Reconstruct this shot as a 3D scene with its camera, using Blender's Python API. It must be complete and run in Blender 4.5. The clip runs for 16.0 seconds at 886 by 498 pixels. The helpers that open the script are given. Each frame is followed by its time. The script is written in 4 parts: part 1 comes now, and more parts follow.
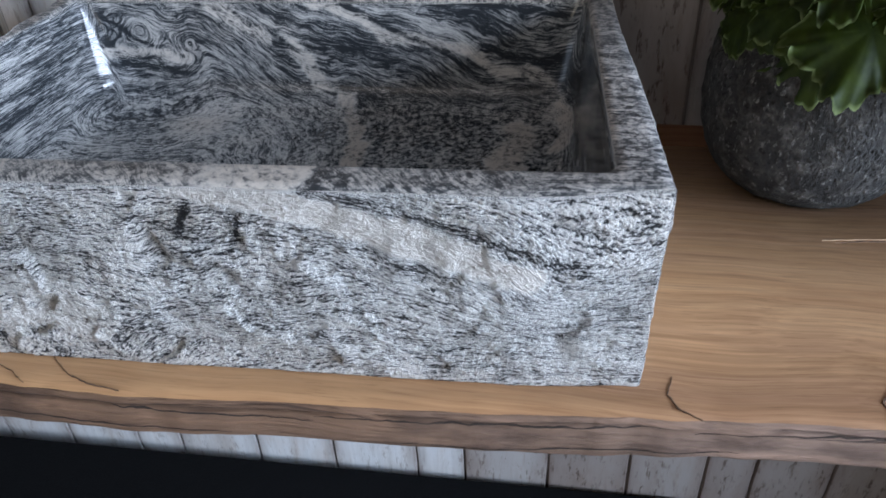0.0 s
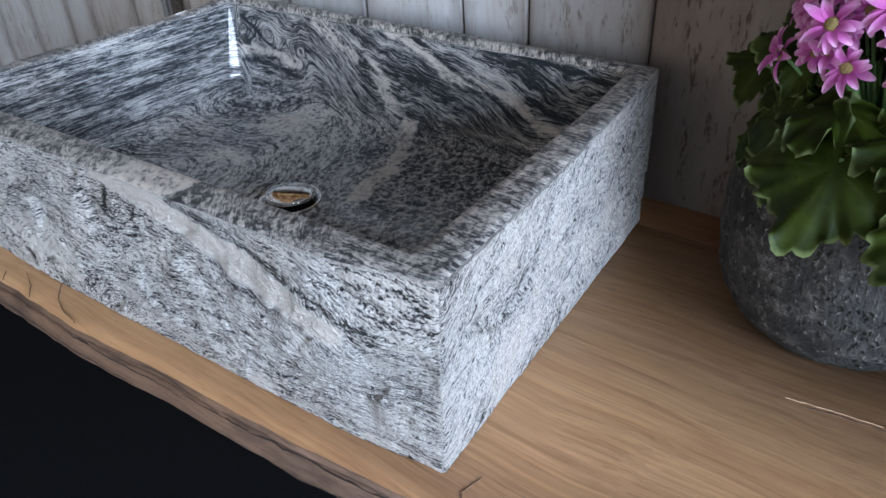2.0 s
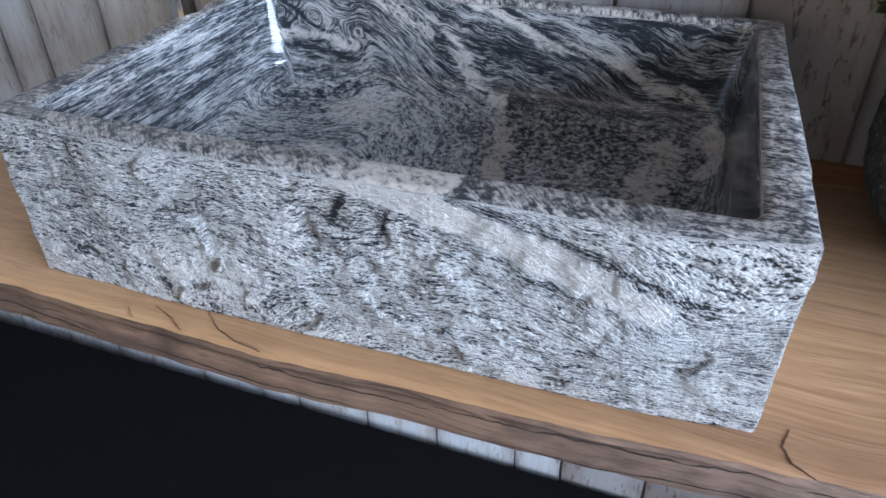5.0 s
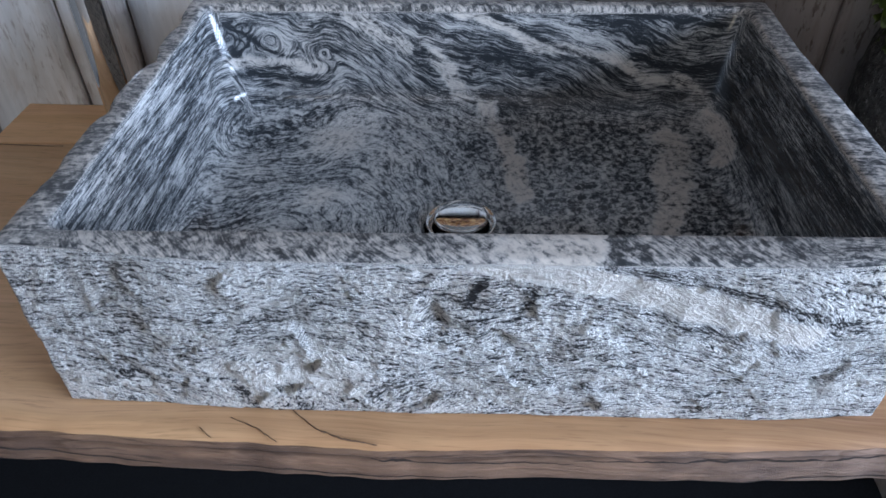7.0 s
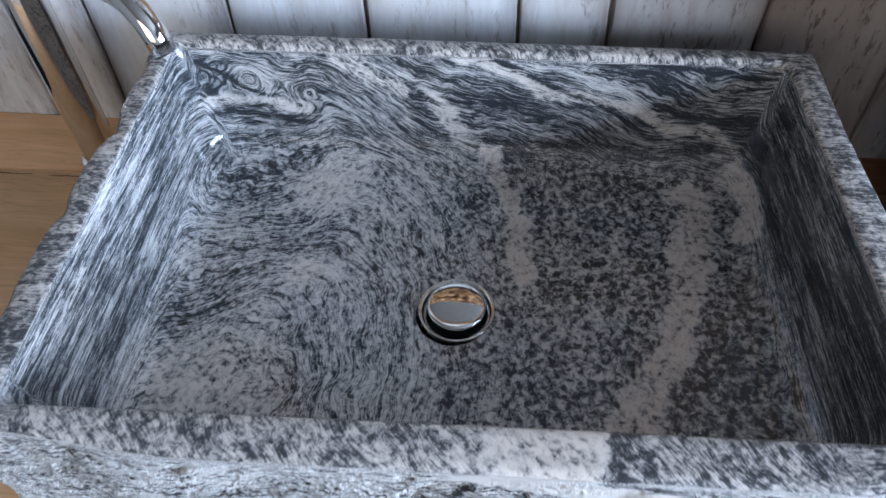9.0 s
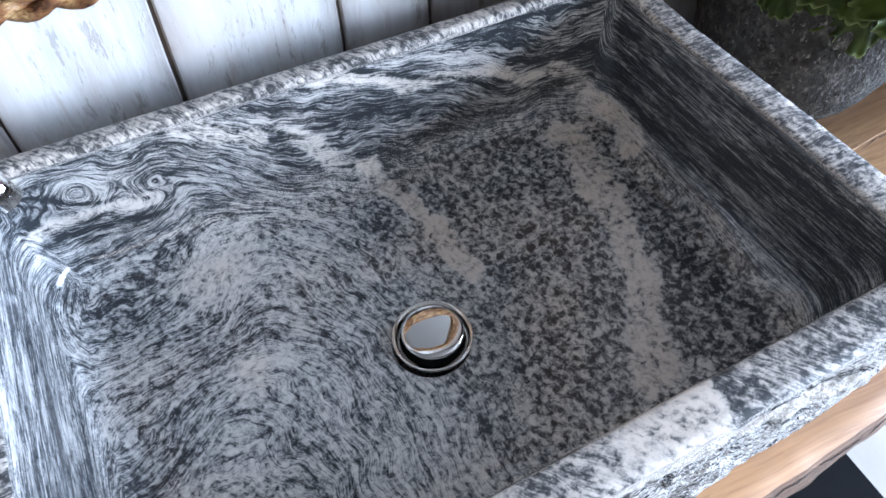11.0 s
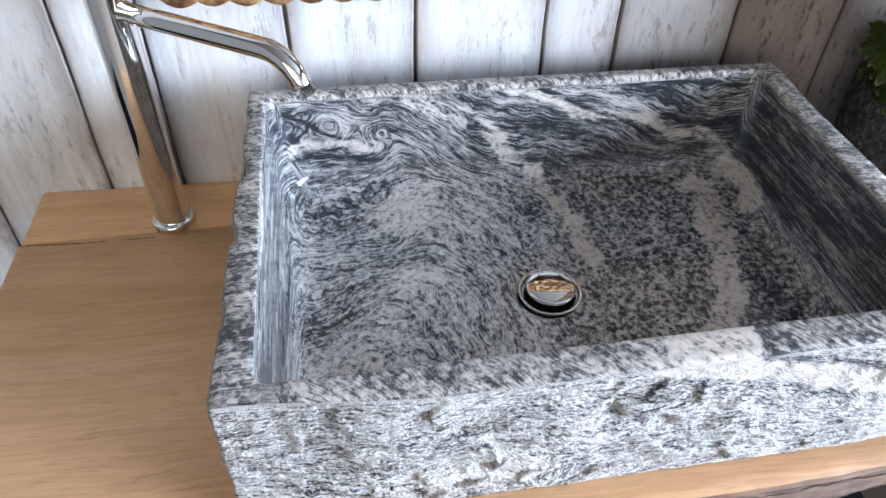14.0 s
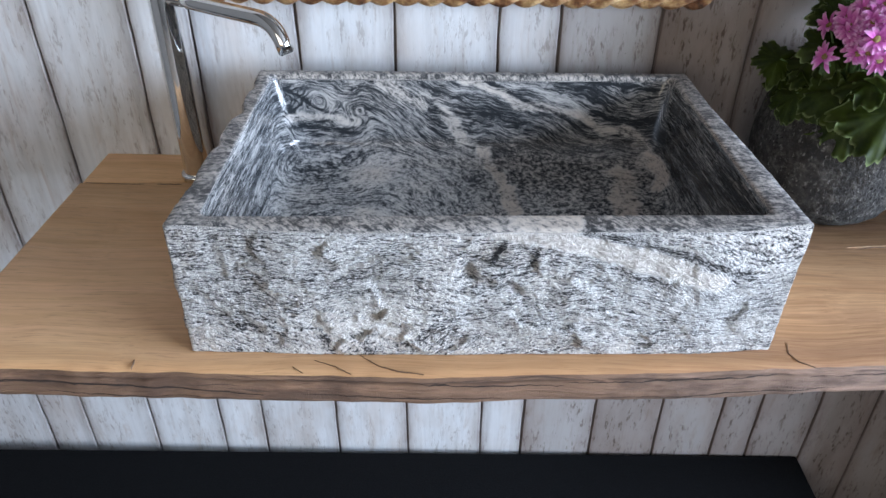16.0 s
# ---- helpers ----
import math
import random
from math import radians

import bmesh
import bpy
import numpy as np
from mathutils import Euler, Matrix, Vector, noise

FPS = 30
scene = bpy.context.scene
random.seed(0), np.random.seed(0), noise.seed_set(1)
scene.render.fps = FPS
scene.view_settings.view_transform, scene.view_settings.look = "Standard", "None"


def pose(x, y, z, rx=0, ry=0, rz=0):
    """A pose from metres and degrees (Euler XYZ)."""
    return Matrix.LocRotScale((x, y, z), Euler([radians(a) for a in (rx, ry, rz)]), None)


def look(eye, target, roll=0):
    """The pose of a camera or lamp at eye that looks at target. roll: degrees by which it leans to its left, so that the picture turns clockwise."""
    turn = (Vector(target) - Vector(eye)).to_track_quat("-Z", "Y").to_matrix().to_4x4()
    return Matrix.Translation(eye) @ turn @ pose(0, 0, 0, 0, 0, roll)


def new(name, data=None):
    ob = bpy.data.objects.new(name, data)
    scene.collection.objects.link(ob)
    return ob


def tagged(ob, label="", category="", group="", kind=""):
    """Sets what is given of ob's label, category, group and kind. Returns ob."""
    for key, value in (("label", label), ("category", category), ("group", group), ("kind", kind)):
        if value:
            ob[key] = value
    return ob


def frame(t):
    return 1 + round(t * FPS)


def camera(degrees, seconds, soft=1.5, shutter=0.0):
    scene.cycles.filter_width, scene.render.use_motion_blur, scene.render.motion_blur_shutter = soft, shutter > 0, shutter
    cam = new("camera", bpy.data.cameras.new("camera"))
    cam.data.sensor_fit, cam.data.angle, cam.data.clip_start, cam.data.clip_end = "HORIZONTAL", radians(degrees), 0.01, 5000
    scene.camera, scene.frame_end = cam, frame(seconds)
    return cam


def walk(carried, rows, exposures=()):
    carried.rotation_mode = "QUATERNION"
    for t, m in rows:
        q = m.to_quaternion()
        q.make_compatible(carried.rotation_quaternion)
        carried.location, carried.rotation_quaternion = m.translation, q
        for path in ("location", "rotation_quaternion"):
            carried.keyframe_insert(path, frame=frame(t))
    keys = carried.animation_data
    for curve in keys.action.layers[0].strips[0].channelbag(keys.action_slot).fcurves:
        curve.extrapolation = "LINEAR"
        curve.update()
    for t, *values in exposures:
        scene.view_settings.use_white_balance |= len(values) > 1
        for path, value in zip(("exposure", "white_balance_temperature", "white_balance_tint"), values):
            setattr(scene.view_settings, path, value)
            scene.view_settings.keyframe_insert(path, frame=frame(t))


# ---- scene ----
cam = camera(62.0, 16.0, 1.5, 0.3)
PATH = [
    (0, (0.257, -0.354, 1.164), (-0.054, 1.263, 0.029), -2.7),
    (0.5, (0.273, -0.345, 1.178), (-0.019, 1.293, 0.068), 0.2),
    (1, (0.356, -0.294, 1.176), (-0.302, 1.245, 0.081), -0.4),
    (1.5, (0.48, -0.246, 1.184), (-0.471, 1.128, 0.085), -1.5),
    (2, (0.518, -0.237, 1.186), (-0.503, 1.095, 0.098), -2.4),
    (2.5, (0.529, -0.245, 1.169), (-0.524, 1.085, 0.11), -2.8),
    (3, (0.533, -0.26, 1.139), (-0.533, 1.074, 0.097), -2.9),
    (3.5, (0.512, -0.274, 1.157), (-0.505, 1.095, 0.113), -1.9),
    (4, (0.45, -0.299, 1.182), (-0.447, 1.147, 0.132), -1.2),
    (4.5, (0.333, -0.35, 1.182), (-0.374, 1.16, 0.077), -3.7),
    (5, (0.251, -0.362, 1.191), (-0.369, 1.142, 0.027), -1.4),
    (5.2, (0.237, -0.342, 1.192), (-0.381, 1.153, 0.017), -2.0),
    (7.3, (0.032, -0.33, 1.272), (-0.081, 1.179, -0.036), -1.8),
    (7.5, (0.042, -0.32, 1.293), (-0.067, 1.186, -0.019), -2.0),
    (8, (0.049, -0.294, 1.334), (-0.064, 1.206, 0.016), -2.0),
    (8.5, (0.042, -0.253, 1.348), (-0.057, 1.127, -0.096), -0.4),
    (9, (0.043, -0.164, 1.339), (-0.122, 1.097, -0.205), -2.0),
    (9.5, (0.022, -0.1, 1.33), (-0.074, 1.099, -0.268), -2.2),
    (9.7, (0.002, -0.081, 1.329), (0.026, 1.092, -0.29), -1.5),
    (11.8, (-0.181, -0.087, 1.334), (0.449, 0.999, -0.223), 0.2),
    (12, (-0.201, -0.096, 1.338), (0.453, 0.997, -0.204), 0.8),
    (12.5, (-0.212, -0.11, 1.342), (0.366, 1.016, -0.206), 0.6),
    (13, (-0.154, -0.152, 1.341), (0.154, 1.113, -0.177), -0.2),
    (13.5, (-0.131, -0.221, 1.345), (0.061, 1.141, -0.107), 2.0),
    (14, (-0.167, -0.296, 1.361), (0.033, 1.142, -0.014), 1.4),
    (14.5, (-0.168, -0.364, 1.366), (0.015, 1.123, 0.041), 1.1),
    (15, (-0.094, -0.444, 1.345), (-0.006, 1.09, 0.064), 2.4),
    (15.5, (-0.031, -0.525, 1.332), (-0.035, 1.077, 0.135), 1.5),
    (16, (-0.01, -0.566, 1.313), (-0.047, 1.09, 0.192), 0.4),
]
walk(cam, [(t, look(eye, target, roll)) for t, eye, target, roll in PATH],
     [(0, -0.38, 6450, 10), (2.5, -0.40, 6500, 10), (4.4, -0.34, 6400, 10), (5, -0.18, 6150, 10), (7.5, -0.20, 6000, 10), (8.2, -0.09, 6000, 10), (8.6, 0.08, 6020, 10), (9.6, 0.42, 6200, 10),
      (12, 0.80, 6250, 10), (13, 0.80, 6350, 10), (14.5, 0.55, 6650, 10), (15.2, 0.30, 6550, 10), (16, 0.10, 6550, 10)])

# ---- light ----
world = bpy.data.worlds.new("world")
scene.world = world
world.use_nodes = True
wn = world.node_tree
sky = wn.nodes.new("ShaderNodeTexSky")
sky.sky_type = "NISHITA"
sky.sun_disc = False
sky.sun_elevation, sky.sun_rotation = radians(35), radians(200)
wn.links.new(sky.outputs[0], wn.nodes["Background"].inputs[0])
wn.nodes["Background"].inputs[1].default_value = 0.12
scene.view_settings.exposure = 0.0


def area_light(name, m, sx, sy, power, colour):
    lamp = bpy.data.lights.new(name, "AREA")
    lamp.shape, lamp.size, lamp.size_y, lamp.energy, lamp.color = "RECTANGLE", sx, sy, power, colour
    ob = new(name, lamp)
    ob.matrix_world = m
    return ob


area_light("window_light_east", look((2.64, -1.20, 1.39), (0.7, -1.20, 1.39)), 2.4, 1.40, 375, (0.64, 0.775, 1.0))
# Added warm fill with no known source, brightens the front and left shelf.
area_light("window_light_south", look((-0.70, -3.04, 1.62), (-0.70, 0, 1.62)), 2.4, 1.66, 16, (1.0, 0.83, 0.67))


# ---- materials ----
class Nodes:
    """Short hand for building one node material."""

    def __init__(self, name, rough=0.5, metal=0.0, colour=(0.5, 0.5, 0.5), coat=0.0, spec=0.5):
        self.mat = bpy.data.materials.new(name)
        self.mat.use_nodes = True
        self.t = self.mat.node_tree
        self.b = self.t.nodes["Principled BSDF"]
        self.set("Roughness", rough)
        self.set("Metallic", metal)
        self.set("Base Color", (*colour, 1))
        self.set("Specular IOR Level", spec)
        if coat:
            self.set("Coat Weight", coat)

    def set(self, key, value):
        self.b.inputs[key].default_value = value

    def node(self, kind, **sockets):
        return self.t.nodes.new("ShaderNode" + kind)

    def link(self, a, b):
        self.t.links.new(a, b)

    def plug(self, value, socket):
        if isinstance(value, (int, float, tuple)):
            socket.default_value = value
        else:
            self.link(value, socket)

    def coords(self, scale=(1, 1, 1), turn=(0, 0, 0), shift=(0, 0, 0), source=None):
        m = self.node("Mapping")
        if source is None:
            source = self.node("TexCoord").outputs["Object"]
        self.link(source, m.inputs["Vector"])
        m.inputs["Scale"].default_value = scale
        m.inputs["Rotation"].default_value = turn
        m.inputs["Location"].default_value = shift
        return m.outputs["Vector"]

    def noise(self, vec, scale, detail=4.0, rough=0.55, distort=0.0, colour=False):
        n = self.node("TexNoise")
        self.link(vec, n.inputs["Vector"])
        n.inputs["Scale"].default_value = scale
        n.inputs["Detail"].default_value = detail
        n.inputs["Roughness"].default_value = rough
        n.inputs["Distortion"].default_value = distort
        return n.outputs["Color" if colour else "Fac"]

    def ramp(self, fac, *stops, smooth=False):
        r = self.node("ValToRGB")
        self.link(fac, r.inputs[0])
        e = r.color_ramp.elements
        while len(e) < len(stops):
            e.new(0.5)
        for k, (p, c) in zip(e, stops):
            k.position = p
            k.color = (c, c, c, 1) if isinstance(c, (int, float)) else (*c, 1)
        if smooth:
            r.color_ramp.interpolation = "EASE"
        return r.outputs[0]

    def mix(self, fac, a, b, blend="MIX"):
        m = self.node("Mix")
        m.data_type, m.blend_type = "RGBA", blend
        self.plug(fac, m.inputs[0])
        self.plug(a if not isinstance(a, tuple) else (*a, 1)[:4], m.inputs[6])
        self.plug(b if not isinstance(b, tuple) else (*b, 1)[:4], m.inputs[7])
        return m.outputs[2]

    def math(self, op, a, b=0.0, clamp=False):
        m = self.node("Math")
        m.operation, m.use_clamp = op, clamp
        self.plug(a, m.inputs[0])
        self.plug(b, m.inputs[1])
        return m.outputs[0]

    def vmath(self, op, a, b):
        m = self.node("VectorMath")
        m.operation = op
        self.plug(a, m.inputs[0])
        self.plug(b, m.inputs[1])
        return m.outputs[0]

    def scaled(self, a, k):
        m = self.node("VectorMath")
        m.operation = "SCALE"
        self.plug(a, m.inputs[0])
        m.inputs["Scale"].default_value = k
        return m.outputs[0]

    def attr(self, name):
        a = self.node("Attribute")
        a.attribute_name = name
        return a.outputs["Fac"]

    def random(self):
        return self.node("ObjectInfo").outputs["Random"]

    def bump(self, height, strength=0.3, distance=0.002, below=None):
        n = self.node("Bump")
        n.inputs["Strength"].default_value = strength
        n.inputs["Distance"].default_value = distance
        self.link(height, n.inputs["Height"])
        if below is not None:
            self.link(below, n.inputs["Normal"])
        self.link(n.outputs[0], self.b.inputs["Normal"])
        return n.outputs[0]

    def colour(self, socket):
        self.link(socket, self.b.inputs["Base Color"])

    def rough(self, socket):
        self.link(socket, self.b.inputs["Roughness"])


def granite(name, polished):
    """Grey and white gneiss with folded black mica bands; psi measures, in metres, across the layers of the rock."""
    n = Nodes(name, rough=0.16 if polished else 0.8, spec=0.5 if polished else 0.3)
    at = n.node("TexCoord").outputs["Object"]
    psi = n.attr("psi")
    streak = n.attr("streak")

    def layered(along, across, detail, rough, distort=0.0):
        """Noise drawn out along the layers: counts per metre along and across them."""
        t = n.node("TexNoise")
        t.noise_dimensions = "4D"
        n.link(n.scaled(at, along), t.inputs["Vector"])
        n.link(n.math("MULTIPLY", psi, across), t.inputs["W"])
        t.inputs["Scale"].default_value = 1.0
        t.inputs["Detail"].default_value = detail
        t.inputs["Roughness"].default_value = rough
        t.inputs["Distortion"].default_value = distort
        return t.outputs["Fac"]

    def add(v, value, amount):
        return n.math("ADD", v, n.math("MULTIPLY", n.math("SUBTRACT", value, 0.5), amount))

    def grow(lo, hi):
        """An amount that goes from lo to hi with the streakiness of the place."""
        return n.math("ADD", lo, n.math("MULTIPLY", streak, hi - lo))

    speck = n.noise(at, 800, 2.0, 0.6)
    if polished:
        def ridge(along, across, width):
            """Thin lines that follow the layers: 1 on the line, 0 beside it."""
            q = n.math("ABSOLUTE", n.math("SUBTRACT", layered(along, across, 2.0, 0.55, 0.1), 0.5))
            return n.ramp(q, (0.0, 1.0), (width, 0.0))

        blob = layered(180.0, 150.0, 2.0, 0.6, 0.5)
        flake = layered(40.0, 640.0, 3.0, 0.65, 0.4)
        curl = layered(50.0, 190.0, 2.5, 0.58, 0.2)
        fine = layered(90.0, 1300.0, 1.5, 0.55)
        band = layered(12.0, 110.0, 2.0, 0.5)
        line = n.math("MAXIMUM", ridge(14.0, 210.0, 0.040), n.math("MULTIPLY", ridge(26.0, 520.0, 0.045), 0.8))
        v = add(0.530, blob, grow(1.10, 0.20))
        v = add(v, flake, grow(0.0, 0.38))
        v = add(v, curl, grow(0.24, 0.34))
        v = add(v, layered(9.0, 60.0, 1.5, 0.5, 0.2), n.ramp(streak, (0.0, 0.05), (0.42, 0.27), (1.0, 0.34)))
        v = add(v, fine, grow(0.12, 0.26))
        v = add(v, band, grow(0.16, 0.36))
        v = n.math("SUBTRACT", v, n.math("MULTIPLY", line, n.ramp(streak, (0.0, 0.0), (0.42, 0.17), (1.0, 0.19))))
        # Floor's left lifted, walls held darker: the bowl's light put into stone tone.
        v = n.math("ADD", v, n.ramp(streak, (0.0, 0.008), (0.45, 0.074), (1.0, 0.006)))
        v = n.math("SUBTRACT", v, n.math("MULTIPLY", n.attr("honed"), 0.022))
        v = add(v, speck, 0.28)
        v = add(v, layered(170.0, 420.0, 3.0, 0.65, 0.3), n.math("MULTIPLY", n.attr("honed"), 0.40))
        v = n.math("ADD", v, n.math("MULTIPLY", n.attr("pale"), n.ramp(curl, (0.35, 0.12), (0.6, 0.21))))
        # dark carries mica and seams, and painted shade in the bowl's right.
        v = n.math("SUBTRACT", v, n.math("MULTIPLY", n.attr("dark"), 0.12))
        c = n.ramp(v, (0.380, (0.030, 0.034, 0.039)), (0.456, (0.094, 0.101, 0.109)), (0.53, (0.245, 0.25, 0.252)), (0.635, (0.48, 0.47, 0.457)), (0.80, (0.65, 0.635, 0.61)))
    else:
        dash = layered(85.0, 560.0, 2.5, 0.62, 0.2)
        fine = layered(330.0, 1150.0, 1.5, 0.55)
        band = layered(20.0, 110.0, 2.5, 0.55)
        hair = n.math("ABSOLUTE", n.math("SUBTRACT", layered(34.0, 310.0, 2.0, 0.5), 0.5))
        v = add(0.578, dash, 0.60)
        v = add(v, fine, 0.60)
        v = add(v, band, 0.26)
        v = add(v, speck, 0.32)
        v = n.math("SUBTRACT", v, n.ramp(hair, (0.0, 0.13), (0.030, 0.0)))
        v = n.math("ADD", v, n.math("MULTIPLY", n.attr("pale"), 0.24))
        v = n.math("SUBTRACT", v, n.math("MULTIPLY", n.attr("dark"), 0.17))
        c = n.ramp(v, (0.395, (0.022, 0.022, 0.024)), (0.455, (0.115, 0.113, 0.112)), (0.52, (0.46, 0.45, 0.435)), (0.62, (0.82, 0.795, 0.755)))
    warm = n.noise(at, 9.0, 2.0)
    tan = n.math("MAXIMUM", n.ramp(warm, (0.5, 0.0), (0.75, 0.35)), n.math("MAXIMUM", n.math("MULTIPLY", n.attr("pale"), 0.55 if polished else 0.4), n.math("MULTIPLY", n.attr("honed"), 0.5)))
    c = n.mix(tan, c, n.mix(1.0, c, (1.0, 0.88, 0.77), "MULTIPLY"))
    n.colour(c)
    if polished:
        n.rough(n.math("ADD", n.ramp(speck, (0.3, 0.06), (0.7, 0.14)), n.math("MULTIPLY", n.attr("honed"), 0.3)))
        n.bump(n.math("ADD", n.math("MULTIPLY", flake, 0.15), n.noise(at, 34, 2.0)), 0.10, 0.004)
    else:
        h = n.math("ADD", n.math("MULTIPLY", dash, 1.0), n.math("MULTIPLY", n.noise(at, 240, 5.0, 0.75), 1.5))
        h = n.math("ADD", h, n.math("MULTIPLY", fine, 0.7))
        chip = n.node("TexVoronoi")
        n.link(n.coords((80, 80, 140), source=n.vmath("ADD", at, n.scaled(n.noise(at, 60, 2.0, 0.5, 0.0, True), 0.014))), chip.inputs["Vector"])
        chip.inputs["Scale"].default_value = 1.0
        h = n.math("ADD", h, n.math("MULTIPLY", chip.outputs["Distance"], 0.8))
        n.bump(h, 1.0, 0.0075)
    return n.mat


def oak(name, tone=1.0, edge=False, red_shade=0.0):
    n = Nodes(name, rough=0.5, spec=0.4)
    at = n.node("TexCoord").outputs["Object"]
    wob = n.vmath("SUBTRACT", n.noise(at, 5.0, 2.0, 0.5, 0.0, True), (0.5, 0.5, 0.5))
    p = n.vmath("ADD", at, n.scaled(wob, 0.035))
    grain = n.noise(n.coords((5, 150, 120), source=p), 1.0, 5.0, 0.65)
    rings = n.noise(n.coords((1.3, 22, 14), source=p), 1.0, 3.0, 0.5, 0.6)
    pores = n.noise(n.coords((18, 620, 500), source=p), 1.0, 2.0, 0.6)
    streak = n.noise(n.coords((2.2, 75, 60), source=p), 1.0, 3.0, 0.6, 0.3)
    blot = n.noise(at, 3.0, 3.0)
    sep = n.node("SeparateXYZ")
    n.link(p, sep.inputs[0])
    c = n.ramp(rings, (0.3, (0.60 * tone, 0.350 * tone, 0.170 * tone)), (0.5, (0.66 * tone, 0.409 * tone, 0.208 * tone)), (0.7, (0.71 * tone, 0.440 * tone, 0.245 * tone)))
    c = n.mix(n.math("MULTIPLY", n.ramp(streak, (0.36, 0.14), (0.52, 0.0)), n.ramp(n.math("ADD", sep.outputs[0], 0.5), (0.45, 0.4), (0.7, 1.0))), c, (0.45 * tone, 0.228 * tone, 0.10 * tone))
    c = n.mix(n.ramp(streak, (0.58, 0.0), (0.70, 0.25)), c, (0.72 * tone, 0.455 * tone, 0.25 * tone))
    c = n.mix(n.ramp(grain, (0.33, 0.20), (0.54, 0.0)), c, (0.36 * tone, 0.195 * tone, 0.092 * tone))
    c = n.mix(n.ramp(pores, (0.33, 0.35), (0.43, 0.0)), c, (0.26 * tone, 0.14 * tone, 0.068 * tone))
    c = n.mix(n.ramp(blot, (0.4, 0.0), (0.7, 0.22)), c, (0.56 * tone, 0.265 * tone, 0.115 * tone))
    mottle = n.noise(n.coords((14, 34, 30), source=p), 1.0, 3.0, 0.6, 0.4)
    c = n.mix(n.ramp(mottle, (0.40, 0.15), (0.60, 0.0)), c, (0.43 * tone, 0.22 * tone, 0.105 * tone))
    # Right half: pinker wood, and the fall of light painted in as darkening.
    dim_right = n.ramp(n.math("ADD", sep.outputs[0], n.math("MULTIPLY", n.math("SUBTRACT", rings, 0.5), 0.5)), (0.02, 0.0), (0.40, 1.0))
    c = n.mix(dim_right, c, n.mix(1.0, c, (0.73, 0.702, 0.725), "MULTIPLY"))
    if red_shade:
        # Beside the pot: redder board, with the shade there mixed into its colour.
        c = n.mix(n.ramp(sep.outputs[0], (0.20, 0.0), (0.36, red_shade)), c, n.mix(1.0, c, (0.45, 0.33, 0.28), "MULTIPLY"))
    # Darker towards the front edge, most at the right.
    front_strip = n.math("MULTIPLY", n.ramp(n.math("ADD", sep.outputs[1], n.math("MULTIPLY", n.math("SUBTRACT", blot, 0.5), 0.10)), (0.0, 1.0), (0.11, 0.0)), n.ramp(n.math("ADD", sep.outputs[0], 0.5), (0.1, 0.40), (0.35, 0.75), (0.80, 1.0)))
    c = n.mix(front_strip, c, n.mix(1.0, c, (0.60, 0.56, 0.545), "MULTIPLY"))
    hair = n.noise(n.coords((9, 330, 260), source=p), 1.0, 3.0, 0.6)
    c = n.mix(n.math("MULTIPLY", n.ramp(hair, (0.36, 0.42), (0.50, 0.0)), n.math("ADD", 0.18, n.math("MULTIPLY", dim_right, 0.82))), c, n.mix(1.0, c, (0.66, 0.60, 0.56), "MULTIPLY"))
    c = n.mix(n.math("MULTIPLY", n.ramp(hair, (0.56, 0.0), (0.68, 0.4)), dim_right), c, n.mix(1.0, c, (1.25, 1.25, 1.25), "MULTIPLY"))
    year = n.noise(n.coords((1.6, 300, 210), source=p), 1.0, 2.0, 0.6)
    near = n.math("MULTIPLY", n.ramp(sep.outputs[1], (0.02, 1.0), (0.30, 0.35)), n.math("ADD", 0.45, n.math("MULTIPLY", dim_right, 0.55)))
    c = n.mix(n.math("MULTIPLY", n.ramp(year, (0.38, 0.34), (0.49, 0.0)), near), c, n.mix(1.0, c, (0.62, 0.55, 0.48), "MULTIPLY"))
    c = n.mix(n.math("MULTIPLY", n.ramp(year, (0.54, 0.0), (0.64, 0.45)), near), c, n.mix(1.0, c, (1.30, 1.30, 1.28), "MULTIPLY"))
    knot = n.node("TexVoronoi")
    n.link(n.coords((5.2, 8.0, 2.0), source=p), knot.inputs["Vector"])
    knot.inputs["Scale"].default_value = 1.0
    c = n.mix(n.ramp(knot.outputs["Distance"], (0.02, 0.6), (0.055, 0.0)), c, (0.17 * tone, 0.09 * tone, 0.045 * tone))
    if edge:
        weather = n.noise(n.coords((7, 30, 60), source=p), 1.0, 6.0, 0.68, 0.9)
        grey = n.ramp(n.math("ADD", sep.outputs[0], n.math("MULTIPLY", n.math("SUBTRACT", blot, 0.5), 0.3)), (0.12, 0.0), (0.45, 1.0))
        bark = n.mix(grey, (0.185, 0.107, 0.066), (0.225, 0.145, 0.105))
        c = n.mix(n.ramp(weather, (0.36, 1.0), (0.66, 0.86)), c, bark)
        c = n.mix(n.ramp(n.noise(n.coords((5, 60, 75), source=p), 1.0, 5.0, 0.65), (0.50, 0.0), (0.66, 0.7)), c, n.mix(1.0, bark, (1.75, 1.7, 1.65), "MULTIPLY"))
        split = n.noise(n.coords((4, 70, 230), source=p), 1.0, 5.0, 0.65)
        c = n.mix(n.ramp(split, (0.33, 0.9), (0.41, 0.0)), c, (0.045, 0.026, 0.018))
        stain = n.noise(n.coords((9, 12, 25), source=p), 1.0, 4.0, 0.65)
        c = n.mix(n.ramp(stain, (0.50, 0.0), (0.62, 0.65)), c, (0.075, 0.042, 0.028))
        gap = n.math("MULTIPLY", n.attr("crevice"), n.ramp(n.noise(n.coords((11, 11, 11), source=at), 1.0, 3.0, 0.6), (0.40, 0.0), (0.47, 1.0)))
